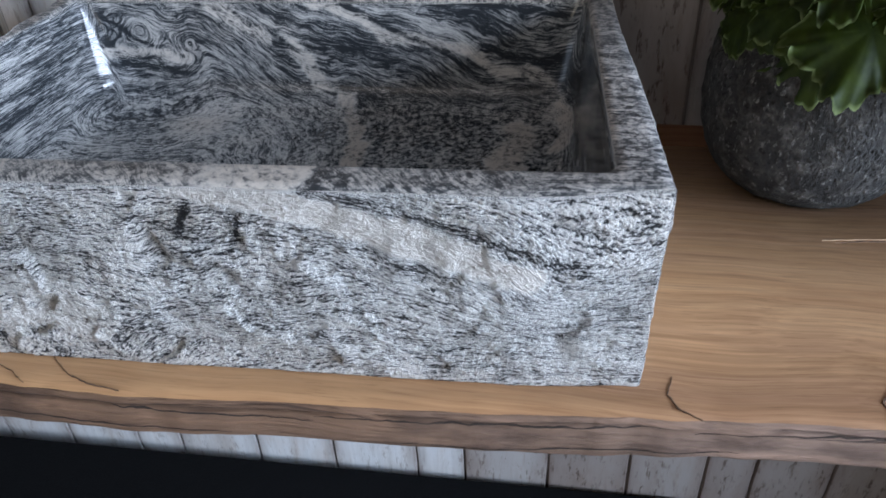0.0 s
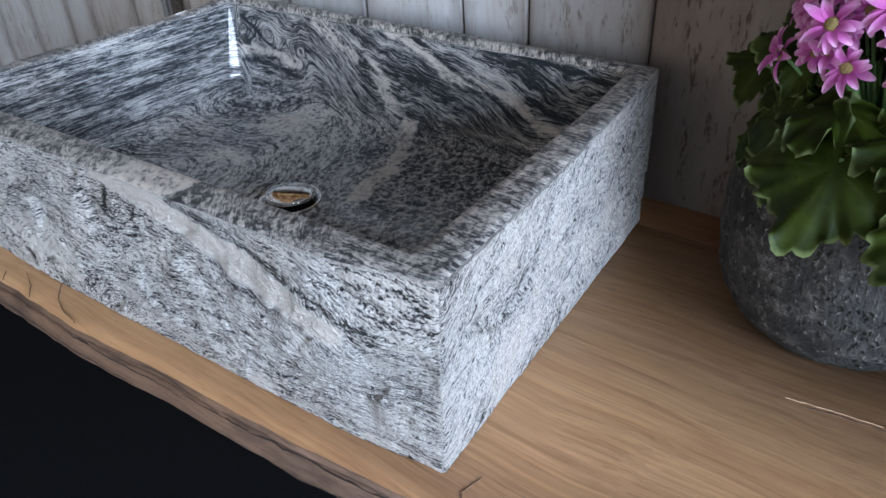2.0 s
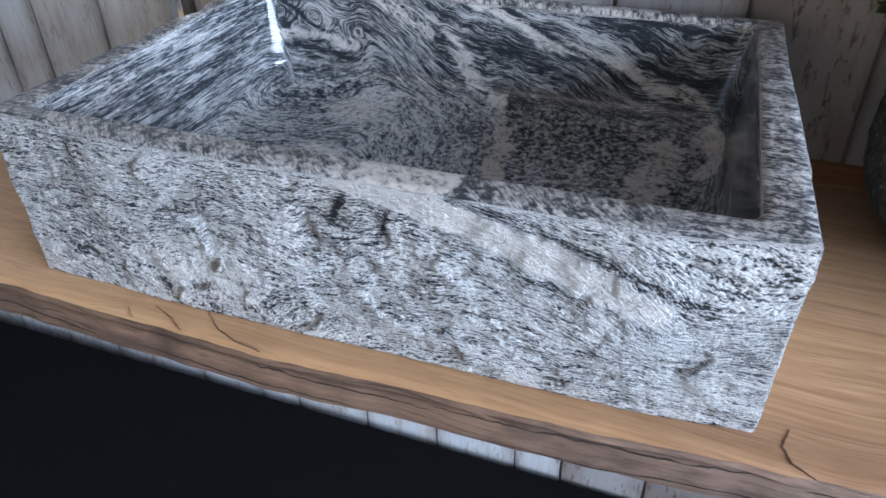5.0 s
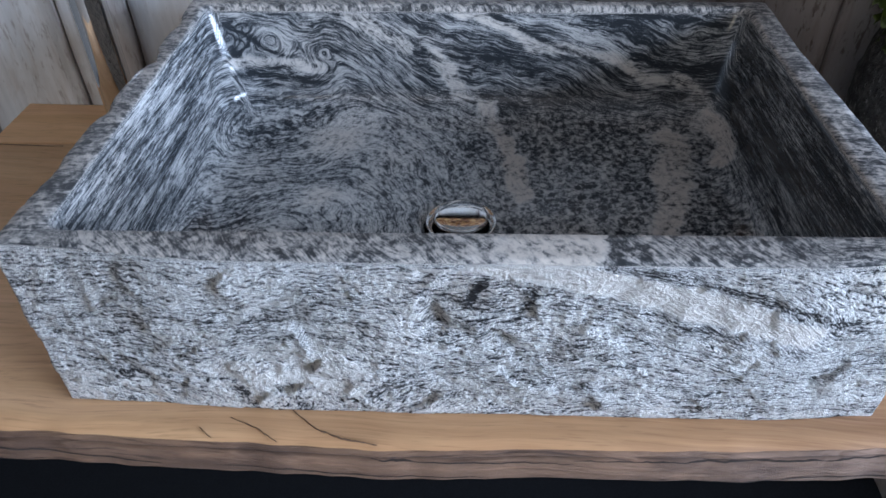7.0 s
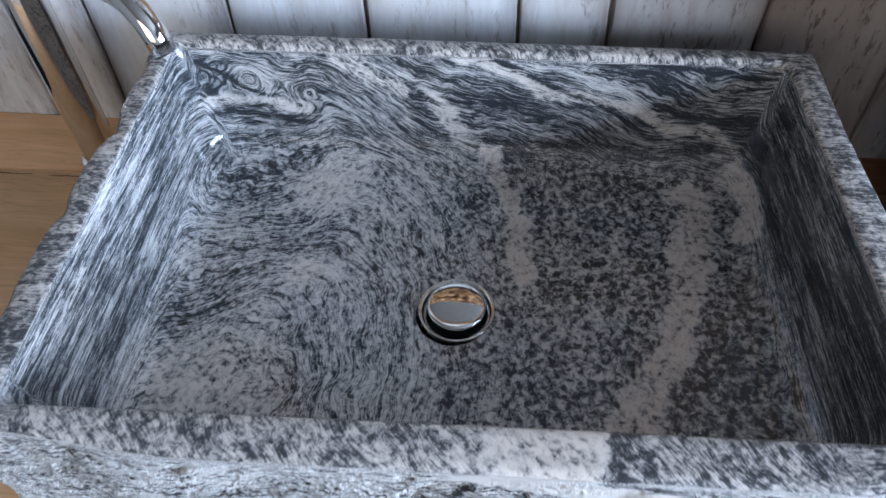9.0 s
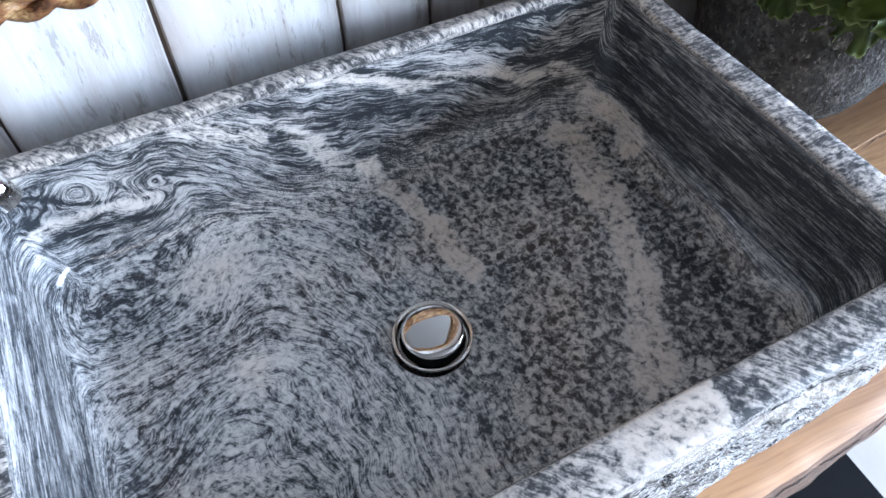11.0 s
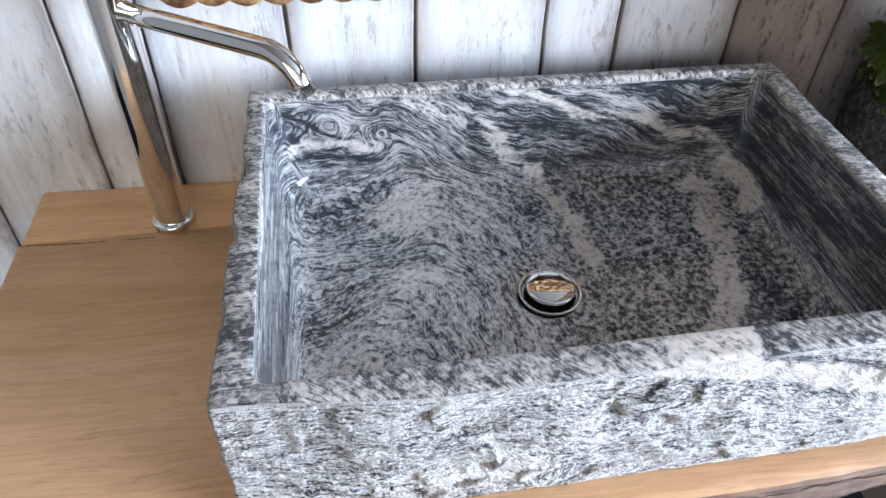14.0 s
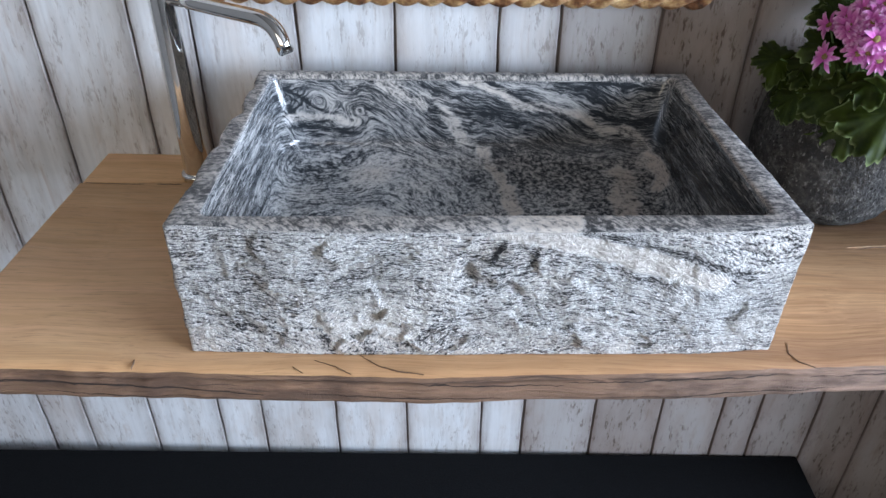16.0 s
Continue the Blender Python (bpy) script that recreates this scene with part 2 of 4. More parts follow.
        c = n.mix(n.math("MULTIPLY", gap, 0.45), c, (0.022, 0.012, 0.009))
        n.bump(n.math("SUBTRACT", n.math("ADD", weather, n.math("MULTIPLY", split, 1.6)), n.math("MULTIPLY", gap, 0.5)), 1.0, 0.005)
        n.set("Roughness", 0.75)
    else:
        n.rough(n.ramp(grain, (0.3, 0.58), (0.7, 0.40)))
        n.bump(n.math("ADD", grain, n.math("MULTIPLY", pores, 0.5)), 0.18, 0.001)
    n.colour(c)
    return n.mat


def painted_wood():
    """Whitewashed planks, worn through to grey-brown wood in small flakes."""
    n = Nodes("whitewashed_wood", rough=0.62, spec=0.35)
    at = n.node("TexCoord").outputs["Object"]
    r = n.random()
    off = n.node("CombineXYZ")
    n.link(n.math("MULTIPLY", r, 37.0), off.inputs[0])
    n.link(n.math("MULTIPLY", r, 11.0), off.inputs[2])
    p = n.vmath("ADD", at, off.outputs[0])
    grain = n.noise(n.coords((130, 130, 6), source=p), 1.0, 4.0, 0.6)
    patch = n.noise(n.coords((20, 20, 7), source=p), 1.0, 4.0, 0.6)
    flake = n.noise(n.coords((150, 150, 38), source=p), 1.0, 4.0, 0.7)
    big = n.noise(n.coords((9, 9, 4.5), source=p), 1.0, 4.0, 0.6)
    c = n.ramp(grain, (0.3, (0.57, 0.59, 0.60)), (0.6, (0.66, 0.68, 0.69)))
    # tan: browner planks, deepened on the right by shade painted into them.
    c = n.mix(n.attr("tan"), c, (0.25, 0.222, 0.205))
    c = n.mix(n.ramp(patch, (0.48, 0.0), (0.72, 0.55)), c, n.mix(1.0, c, (0.66, 0.60, 0.55), "MULTIPLY"))
    c = n.mix(n.ramp(big, (0.46, 0.0), (0.75, 0.7)), c, n.mix(1.0, c, (0.72, 0.60, 0.52), "MULTIPLY"))
    spot = n.math("MULTIPLY", n.ramp(flake, (0.55, 0.0), (0.63, 1.0)), n.ramp(patch, (0.40, 0.0), (0.54, 1.0)))
    spot = n.math("MAXIMUM", spot, n.ramp(n.noise(n.coords((230, 230, 60), source=p), 1.0, 3.0, 0.6), (0.68, 0.0), (0.74, 0.8)))
    c = n.mix(n.math("MULTIPLY", spot, n.math("ADD", 0.45, n.math("MULTIPLY", n.attr("tan"), 0.5))), c, n.mix(1.0, c, (0.40, 0.34, 0.30), "MULTIPLY"))
    rub = n.noise(n.coords((55, 55, 9), source=p), 1.0, 5.0, 0.7, 0.6)
    c = n.mix(n.ramp(rub, (0.54, 0.0), (0.70, 0.55)), c, n.mix(1.0, c, (0.70, 0.58, 0.50), "MULTIPLY"))
    chipped = n.noise(n.coords((60, 60, 40), source=p), 1.0, 5.0, 0.75)
    c = n.mix(n.ramp(chipped, (0.67, 0.0), (0.72, 0.5)), c, n.mix(1.0, c, (0.42, 0.36, 0.32), "MULTIPLY"))
    wear = n.math("MULTIPLY", n.attr("worn"), n.math("ADD", n.math("MULTIPLY", n.noise(n.coords((90, 90, 16), source=p), 1.0, 4.0, 0.65), 1.5), -0.15), True)
    c = n.mix(wear, c, (0.15, 0.115, 0.10))
    n.colour(c)
    n.bump(n.math("SUBTRACT", grain, spot), 0.25, 0.001)
    return n.mat


def plain(name, colour, rough=0.6, vary=0.25, scale=30.0, metal=0.0, bump=0.15, spec=0.5):
    n = Nodes(name, rough=rough, metal=metal, spec=spec)
    at = n.node("TexCoord").outputs["Object"]
    a = n.noise(at, scale, 5.0, 0.6)
    b = n.noise(at, scale * 0.13, 2.0)
    lo = tuple(k * (1 - vary) for k in colour)
    hi = tuple(min(1.0, k * (1 + vary)) for k in colour)
    c = n.ramp(a, (0.3, lo), (0.7, hi))
    c = n.mix(n.ramp(b, (0.4, 0.0), (0.7, vary)), c, lo)
    n.colour(c)
    if bump:
        n.bump(a, bump, 0.002)
    return n.mat


def chrome():
    n = Nodes("chrome", rough=0.04, metal=1.0, colour=(0.80, 0.79, 0.77))
    at = n.node("TexCoord").outputs["Object"]
    n.rough(n.ramp(n.noise(at, 60, 3.0), (0.4, 0.03), (0.8, 0.10)))
    return n.mat


def old_stone():
    n = Nodes("weathered_stone", rough=0.85, spec=0.3)
    at = n.node("TexCoord").outputs["Object"]
    a = n.noise(at, 60, 6.0, 0.7)
    b = n.noise(at, 12, 3.0, 0.6)
    pits = n.noise(n.coords((210, 210, 120), source=at), 1.0, 4.0, 0.7)
    c = n.ramp(a, (0.34, (0.010, 0.0088, 0.0075)), (0.5, (0.029, 0.026, 0.0225)), (0.66, (0.098, 0.089, 0.079)))
    c = n.mix(n.ramp(b, (0.45, 0.0), (0.7, 0.6)), c, (0.06, 0.06, 0.058))
    c = n.mix(n.ramp(pits, (0.58, 0.0), (0.68, 0.7)), c, (0.25, 0.24, 0.222))
    c = n.mix(n.ramp(pits, (0.35, 0.8), (0.42, 0.0)), c, (0.022, 0.022, 0.021))
    n.colour(c)
    pore = n.node("TexVoronoi")
    n.link(n.coords((150, 150, 130), source=n.vmath("ADD", at, n.scaled(n.noise(at, 90, 2.0, 0.5, 0.0, True), 0.012))), pore.inputs["Vector"])
    pore.inputs["Scale"].default_value = 1.0
    hole = n.math("MULTIPLY", n.ramp(pore.outputs["Distance"], (0.18, 1.0), (0.34, 0.0)), n.ramp(b, (0.40, 0.25), (0.60, 1.0)))
    n.colour(n.mix(n.math("MULTIPLY", hole, 0.7), c, (0.012, 0.011, 0.010)))
    n.bump(n.math("SUBTRACT", n.math("ADD", a, n.math("MULTIPLY", pits, 1.2)), n.math("MULTIPLY", hole, 0.8)), 1.0, 0.006)
    return n.mat


GRANITE, SPLIT = granite("polished_granite", True), granite("split_granite", False)
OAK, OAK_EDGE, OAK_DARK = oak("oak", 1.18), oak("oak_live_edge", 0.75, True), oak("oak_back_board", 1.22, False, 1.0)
PLANK = painted_wood()
SEAM = plain("seam_shadow_wood", (0.13, 0.11, 0.10), 0.9)
CHROME = chrome()
BLACK = plain("black_felt", (0.0066, 0.0070, 0.0078), 0.95, 0.3, 300.0, bump=0.3, spec=0.06)
TILE = plain("beige_floor", (0.28, 0.25, 0.22), 0.5, 0.12, 8.0)
PLASTER = plain("plaster", (0.125, 0.115, 0.105), 0.85, 0.05, 20.0)
STONE = old_stone()
SOIL = plain("soil", (0.02, 0.015, 0.01), 0.95, 0.4, 90.0, bump=0.8)
STEM = plain("green_stem", (0.09, 0.17, 0.05), 0.5, 0.2, 60.0)
EYE_YELLOW = plain("flower_eye", (0.22, 0.16, 0.05), 0.7, 0.4, 400.0, bump=0.5)
PALE_OAK = plain("fresh_oak", (0.55, 0.40, 0.26), 0.7, 0.2, 120.0)
EDGE_CRACK = plain("edge_crack_dark", (0.030, 0.018, 0.012), 0.95, 0.4, 120.0)
CRACK = plain("crack_dark", (0.13, 0.078, 0.048), 0.9, 0.4, 120.0)


def leaf_material(name, lo, hi, rim, gloss, light):
    """Thin blade that also lets light through."""
    n = Nodes(name, rough=gloss, spec=0.22)
    at = n.node("TexCoord").outputs["Object"]
    c = n.mix(n.ramp(n.noise(at, 45, 4.0), (0.35, 0.0), (0.65, 1.0)), lo, hi)
    if rim:
        c = n.mix(n.math("MULTIPLY", n.attr("rim"), n.ramp(n.noise(at, 70, 2.0), (0.4, 0.2), (0.62, 0.9))), c, rim)
        n.bump(n.noise(at, 260, 3.0), 0.25, 0.001)
    n.colour(c)
    t = n.node("BsdfTranslucent")
    n.link(c, t.inputs["Color"])
    m = n.node("MixShader")
    m.inputs[0].default_value = light
    n.link(n.b.outputs[0], m.inputs[1])
    n.link(t.outputs[0], m.inputs[2])
    n.link(m.outputs[0], n.t.nodes["Material Output"].inputs["Surface"])
    return n.mat


LEAF = leaf_material("green_leaf", (0.012, 0.022, 0.0012), (0.036, 0.058, 0.003), (0.20, 0.25, 0.10), 0.55, 0.35)
PETAL = leaf_material("pink_petal", (0.46, 0.075, 0.33), (0.62, 0.19, 0.48), (0.80, 0.55, 0.74), 0.6, 0.3)


def wicker():
    n = Nodes("plaited_hyacinth", rough=0.36, spec=0.5)
    at = n.node("TexCoord").outputs["Object"]
    a = n.noise(at, 42, 3.0, 0.6)
    b = n.noise(n.coords((60, 400, 400), source=at), 1.0, 3.0)
    c = n.ramp(a, (0.36, (0.05, 0.016, 0.007)), (0.47, (0.22, 0.095, 0.038)), (0.60, (0.50, 0.32, 0.15)), (0.70, (0.66, 0.48, 0.26)))
    c = n.mix(n.ramp(b, (0.35, 0.4), (0.55, 0.0)), c, (0.16, 0.08, 0.03))
    n.colour(c)
    n.bump(b, 0.8, 0.004)
    return n.mat


WICKER = wicker()
MIRROR = Nodes("silvered_glass", rough=0.02, metal=1.0, colour=(0.88, 0.89, 0.89)).mat
DARK = plain("dark_void", (0.01, 0.01, 0.01), 0.8)


# ---- helpers for meshes ----
def mesh_of(name, bm, *materials):
    me = bpy.data.meshes.new(name)
    bm.to_mesh(me)
    bm.free()
    for m in materials:
        me.materials.append(m)
    return me


def smooth(me, value=True):
    me.polygons.foreach_set("use_smooth", [value] * len(me.polygons))
    return me


def part(name, bm, material, parent=None, label="", soft=False):
    me = mesh_of(name, bm, *(material if isinstance(material, tuple) else (material,)))
    if soft:
        smooth(me)
    ob = new(name, me)
    ob.parent = parent
    return tagged(ob, label)


def thing(name, label, category, at=(0, 0, 0), group="", kind=""):
    ob = new(name)
    ob.location = at
    return tagged(ob, label, category, group, kind)


def block(x0, x1, y0, y1, z0, z1, bevel=0.0, segments=2):
    bm = bmesh.new()
    bmesh.ops.create_cube(bm, size=1.0, matrix=Matrix.LocRotScale(((x0 + x1) / 2, (y0 + y1) / 2, (z0 + z1) / 2), None, (x1 - x0, y1 - y0, z1 - z0)))
    if bevel:
        bmesh.ops.bevel(bm, geom=bm.edges[:], offset=bevel, segments=segments, affect="EDGES", profile=0.5)
    return bm


def lathe(profile, n=48):
    """A surface turned round z from (radius, height) pairs; radius 0 closes it."""
    bm = bmesh.new()
    rings = []
    for r, z in profile:
        if r <= 1e-6:
            rings.append([bm.verts.new((0, 0, z))])
        else:
            rings.append([bm.verts.new((r * math.cos(a), r * math.sin(a), z)) for a in (math.tau * i / n for i in range(n))])
    for lo, hi in zip(rings, rings[1:]):
        for i in range(n):
            j = (i + 1) % n
            if len(lo) == 1 and len(hi) == 1:
                continue
            if len(lo) == 1:
                bm.faces.new((lo[0], hi[j], hi[i]))
            elif len(hi) == 1:
                bm.faces.new((lo[i], lo[j], hi[0]))
            else:
                bm.faces.new((lo[i], lo[j], hi[j], hi[i]))
    bmesh.ops.recalc_face_normals(bm, faces=bm.faces)
    return bm


def tube(points, radius, n=16, caps=True, bm=None):
    """A round tube along points; radius a number or one per point."""
    bm = bm or bmesh.new()
    pts = [Vector(p) for p in points]
    radii = radius if isinstance(radius, (list, tuple)) else [radius] * len(pts)
    rings, side = [], None
    for i, p in enumerate(pts):
        way = (pts[min(i + 1, len(pts) - 1)] - pts[max(i - 1, 0)]).normalized()
        if side is None:
            side = way.orthogonal().normalized()
        side = (side - way * side.dot(way)).normalized()
        up = way.cross(side)
        rings.append([bm.verts.new(p + radii[i] * (math.cos(a) * side + math.sin(a) * up)) for a in (math.tau * k / n for k in range(n))])
    for lo, hi in zip(rings, rings[1:]):
        for i in range(n):
            bm.faces.new((lo[i], lo[(i + 1) % n], hi[(i + 1) % n], hi[i]))
    if caps:
        bm.faces.new(rings[0][::-1])
        bm.faces.new(rings[-1])
    return bm


def clamp(v):
    return max(0.0, min(1.0, v))


def lerp(a, b, f):
    return a + (b - a) * f


def fbm(p, octaves=4, gain=0.5):
    v, amp = 0.0, 1.0
    p = Vector(p)
    for _ in range(octaves):
        v += amp * noise.noise(p)
        p, amp = p * 2.03, amp * gain
    return v


TOP = 0.80      # shelf top
RIM = 0.951     # basin rim
WALL = 0.437    # face of the plank wall

# ---- structure ----
floor = tagged(part("floor", block(-2.0, 2.6, -3.0, 0.5, -0.1, -0.004), TILE), "beige stone tile floor", "floor", kind="structure")
for i in range(-4, 5):
    for j in range(-6, 1):
        x0, y0 = 0.16 + i * 0.6, 0.28 + j * 0.6
        if x0 < 2.6 and x0 + 0.6 > -2.0:
            part("tile", block(max(-2, x0 + 0.002), min(2.6, x0 + 0.598), max(-3, y0 + 0.002), min(0.5, y0 + 0.598), -0.004, 0.004, 0.001, 1), TILE, floor)
tagged(part("ceiling", block(-2.1, 2.7, -3.1, 0.6, 2.6, 2.7), PLASTER), "plain plaster ceiling", "ceiling", kind="structure")
tagged(part("wall_west", block(-2.1, -2.0, -3.1, 0.6, 0, 2.6), PLASTER), "plain plaster wall", "wall", kind="structure")


def wall_with_opening(name, axis, at, thick, lo, hi, o0, o1, z0, z1):
    """A wall across x or y with one opening for light through it."""
    bm = bmesh.new()
    for a, b, c, d in ((lo, o0, 0, 2.6), (o1, hi, 0, 2.6), (o0, o1, 0, z0), (o0, o1, z1, 2.6)):
        box = ((at, at + thick), (a, b)) if axis == "x" else ((a, b), (at, at + thick))
        bmesh.ops.create_cube(bm, size=1.0, matrix=Matrix.LocRotScale((sum(box[0]) / 2, sum(box[1]) / 2, (c + d) / 2), None, (box[0][1] - box[0][0], box[1][1] - box[1][0], d - c)))
    return tagged(part(name, bm, PLASTER), "plain plaster wall with an opening for light", "wall", kind="structure")


wall_with_opening("wall_east", "x", 2.6, 0.1, -3.1, 0.6, -2.42, 0.02, 0.68, 2.11)
# This opening is made up to hold the south fill lamp.
wall_with_opening("wall_south", "y", -3.1, 0.1, -2.0, 2.6, -1.92, 0.52, 0.77, 2.48)
# Added and unseen: keeps window light off the planks and pot at the right.
tagged(part("wall_return", block(0.92, 1.02, 0.13, WALL + 0.006, 0, 2.6), PLASTER), "added unseen plaster wall that shades the planks beside the shelf", "wall", kind="structure")

wall = tagged(part("wall_north", block(-2.0, 2.6, WALL + 0.006, 0.6, 0, 2.6), SEAM), "wall clad in upright whitewashed worn planks", "wall", kind="structure")
SEAMS = [-0.955, -0.82, -0.735, -0.604, -0.467, -0.383, -0.237, -0.100, 0.042, 0.125, 0.260, 0.386, 0.50, 0.571, 0.678, 0.784]
widths = [0.135, 0.082, 0.14, 0.12, 0.072]
edges = list(SEAMS)
k = 0
while edges[0] > -2.0:
    edges.insert(0, edges[0] - widths[k % 5])
    k += 1
while edges[-1] < 2.6:
    edges.append(edges[-1] + widths[k % 5])
    k += 1


def plank(x0, x1, seed):
    """One plank with wavy worn edges; worn tells how near the edge a place is."""
    bm = bmesh.new()
    worn = bm.verts.layers.float.new("worn")
    tan = bm.verts.layers.float.new("tan")
    mid = (x0 + x1) / 2
    # Browner planks past 0.25; extra depth and the lower steps paint the right's shade.
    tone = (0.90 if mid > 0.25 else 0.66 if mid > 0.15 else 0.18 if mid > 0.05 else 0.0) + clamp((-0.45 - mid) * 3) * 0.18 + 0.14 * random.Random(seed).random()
    rows = []
    n = 90
    for i in range(n + 1):
        z = 2.6 * i / n
        a = x0 + 0.0016 + 0.0030 * noise.noise((seed * 3.1, z * 3.0, 0)) + 0.0016 * noise.noise((seed * 1.7, z * 17, 5))
        b = x1 - 0.0016 + 0.0030 * noise.noise((seed * 3.1 + 3.1, z * 3.0, 0)) + 0.0016 * noise.noise((seed * 2.9, z * 17, 7))
        row = []
        for x, y, w in ((a, 0.006, 1), (a, 0.0022, 1), (a + 0.0016, 0.0004, 0.9), (a + 0.007, 0, 0.45), (a + 0.022, 0, 0), (b - 0.022, 0, 0), (b - 0.007, 0, 0.45), (b - 0.0016, 0.0004, 0.9), (b, 0.0022, 1), (b, 0.006, 1)):
            v = bm.verts.new((x, WALL + y, z))
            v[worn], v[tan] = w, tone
            row.append(v)
        rows.append(row)
    for lo, hi in zip(rows, rows[1:]):
        for i in range(9):
            bm.faces.new((lo[i], lo[i + 1], hi[i + 1], hi[i]))
    return bm


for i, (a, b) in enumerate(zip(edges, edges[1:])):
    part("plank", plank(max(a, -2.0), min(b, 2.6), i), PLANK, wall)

# ---- black platform under the shelf ----
platform = thing("platform", "low black felt covered platform on the floor", "platform", (0.672, 0.434, 0.0))
platform.rotation_euler = (0, 0, radians(1.1))
part("top_panel", block(-2.55, 0, -0.85, 0, 0.137, 0.156, 0.003), BLACK, platform)
part("front_panel", block(-2.548, -0.002, -0.848, -0.83, 0.004, 0.1365), BLACK, platform)
part("back_panel", block(-2.548, -0.002, -0.02, -0.002, 0.004, 0.1365), BLACK, platform)
for x in (-2.548, -0.02):
    part("side_panel", block(x, x + 0.018, -0.8295, -0.0205, 0.004, 0.1365), BLACK, platform)

# ---- oak shelf ----
shelf = thing("shelf", "thick oak slab shelf with rough live front edge and cracks", "shelf")


def front_y(x):
    """The live edge of the slab."""
    base = -0.038 + 0.033 * min(1, max(0, (x + 0.05) / 0.47)) ** 1.2
    return base + 0.004 * noise.noise((x * 7, 0, 3)) + 0.0015 * noise.noise((x * 40, 0, 8))


def joint_y(x):
    return 0.343 + (x + 0.55) * 0.0425


def edge_profile(x):
    """The rough face of the live edge from top to bottom: how far back from the edge line, and how high."""
    w1 = 0.0022 * noise.noise((x * 16, 1, 2)) + 0.0008 * noise.noise((x * 60, 4, 2))
    w2 = 0.0024 * noise.noise((x * 11, 7, 2)) + 0.0008 * noise.noise((x * 50, 9, 2))
    t = 0.038 + 0.003 * noise.noise((x * 6, 3, 3))
    return [(0.004, TOP - 0.002 + w1 * 0.3), (0.0015, TOP - 0.0055 + w1), (0.0022, TOP - 0.0072 + w1), (0.0, TOP - 0.009 + w1),
            (-0.001 + w2, TOP - 0.018), (-0.002 + w1, TOP - 0.028), (0.002 + w2 * 0.5, TOP - t + 0.003), (0.007, TOP - t)]


def slab(x0, x1, y_lo, y_hi, live):
    bm = bmesh.new()
    crevice = bm.verts.layers.float.new("crevice")
    rows = []
    n = 360
    for i in range(n + 1):
        x = lerp(x0, x1, i / n)
        a, b = y_lo(x), y_hi(x)
        ring = []
        if live:
            ring = [(x, b, TOP), (x, a + 0.10, TOP), (x, a + 0.02, TOP - 0.0003)] + [(x, a + y, z) for y, z in edge_profile(x)] + [(x, b, TOP - 0.040)]
        else:
            ring = [(x, b, TOP - 0.001), (x, a + 0.002, TOP - 0.001), (x, a, TOP - 0.003), (x, a, TOP - 0.040), (x, b, TOP - 0.040)]
        rows.append([bm.verts.new(v) for v in ring])
        if live:
            rows[-1][5][crevice] = 1.0
    m = len(rows[0])
    for lo, hi in zip(rows, rows[1:]):
        for i in range(m):
            f = bm.faces.new((lo[i], lo[(i + 1) % m], hi[(i + 1) % m], hi[i]))
            f.smooth = live
            f.material_index = 1 if live and 3 <= i <= 9 else 0
    bm.faces.new(rows[0])
    bm.faces.new(rows[-1][::-1])
    bmesh.ops.recalc_face_normals(bm, faces=bm.faces)
    return bm


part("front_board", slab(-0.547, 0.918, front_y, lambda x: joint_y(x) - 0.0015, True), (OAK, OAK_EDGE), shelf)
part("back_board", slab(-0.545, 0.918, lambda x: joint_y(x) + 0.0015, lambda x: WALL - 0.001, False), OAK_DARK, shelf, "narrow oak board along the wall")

# ---- granite basin ----
basin = thing("washbasin", "rectangular granite washbasin, rough split outside, polished inside, on the oak shelf", "washbasin")
OUT = [Vector(p) for p in ((-0.280, -0.005), (0.3165, 0.017), (0.2905, 0.389), (-0.278, 0.380))]
INN = [Vector(p) for p in ((-0.251, 0.012), (0.288, 0.034), (0.271, 0.374), (-0.262, 0.366))]
DRAIN = Vector((0.004, 0.180))
SIDES = (400, 150, 260, 110)


def rounded(corners, inset, radius, per_corner=8):
    """Points round a four-sided outline, inset and with round corners: the same count each time."""
    lines = []
    for i in range(4):
        a, b = corners[i], corners[(i + 1) % 4]
        d = (b - a).normalized()
        lines.append((a + Vector((-d.y, d.x)) * inset, d))
    pts = []
    hits = []
    for i in range(4):
        (p, d), (q, e) = lines[i - 1], lines[i]
        s = ((q.x - p.x) * e.y - (q.y - p.y) * e.x) / (d.x * e.y - d.y * e.x)
        hits.append(p + d * s)
    for i in range(4):
        a, b = hits[i], hits[(i + 1) % 4]
        d = (b - a).normalized()
        back = (hits[i] - hits[i - 1]).normalized()
        nin = Vector((-d.y, d.x))
        nb = Vector((-back.y, back.x))
        centre = a + (d - back) * radius
        for j in range(per_corner):
            f = j / per_corner
            way = (-nb).lerp(-nin, f).normalized()
            pts.append(centre + way * radius)
        for j in range(SIDES[i]):
            pts.append((a + d * radius).lerp(b - d * radius, j / SIDES[i]))
    return pts


def bowed(ring, height=0.0125):
    """The front of the stone stands a little proud of the line between its corners."""
    out = []
    for p in ring:
        a, b = clamp((0.316 - p.x) / 0.085), clamp((p.x + 0.279) / 0.16)
        out.append(Vector((p.x, p.y - height * a * a * (3 - 2 * a) * b * b * (3 - 2 * b))) if p.y < 0.06 else p)
    return out


def gauss(x, z, cx, cz, sx, sz, turn=0.0):
    c, s = math.cos(turn), math.sin(turn)
    u, v = ((x - cx) * c + (z - cz) * s) / sx, (-(x - cx) * s + (z - cz) * c) / sz
    return math.exp(-u * u - v * v)


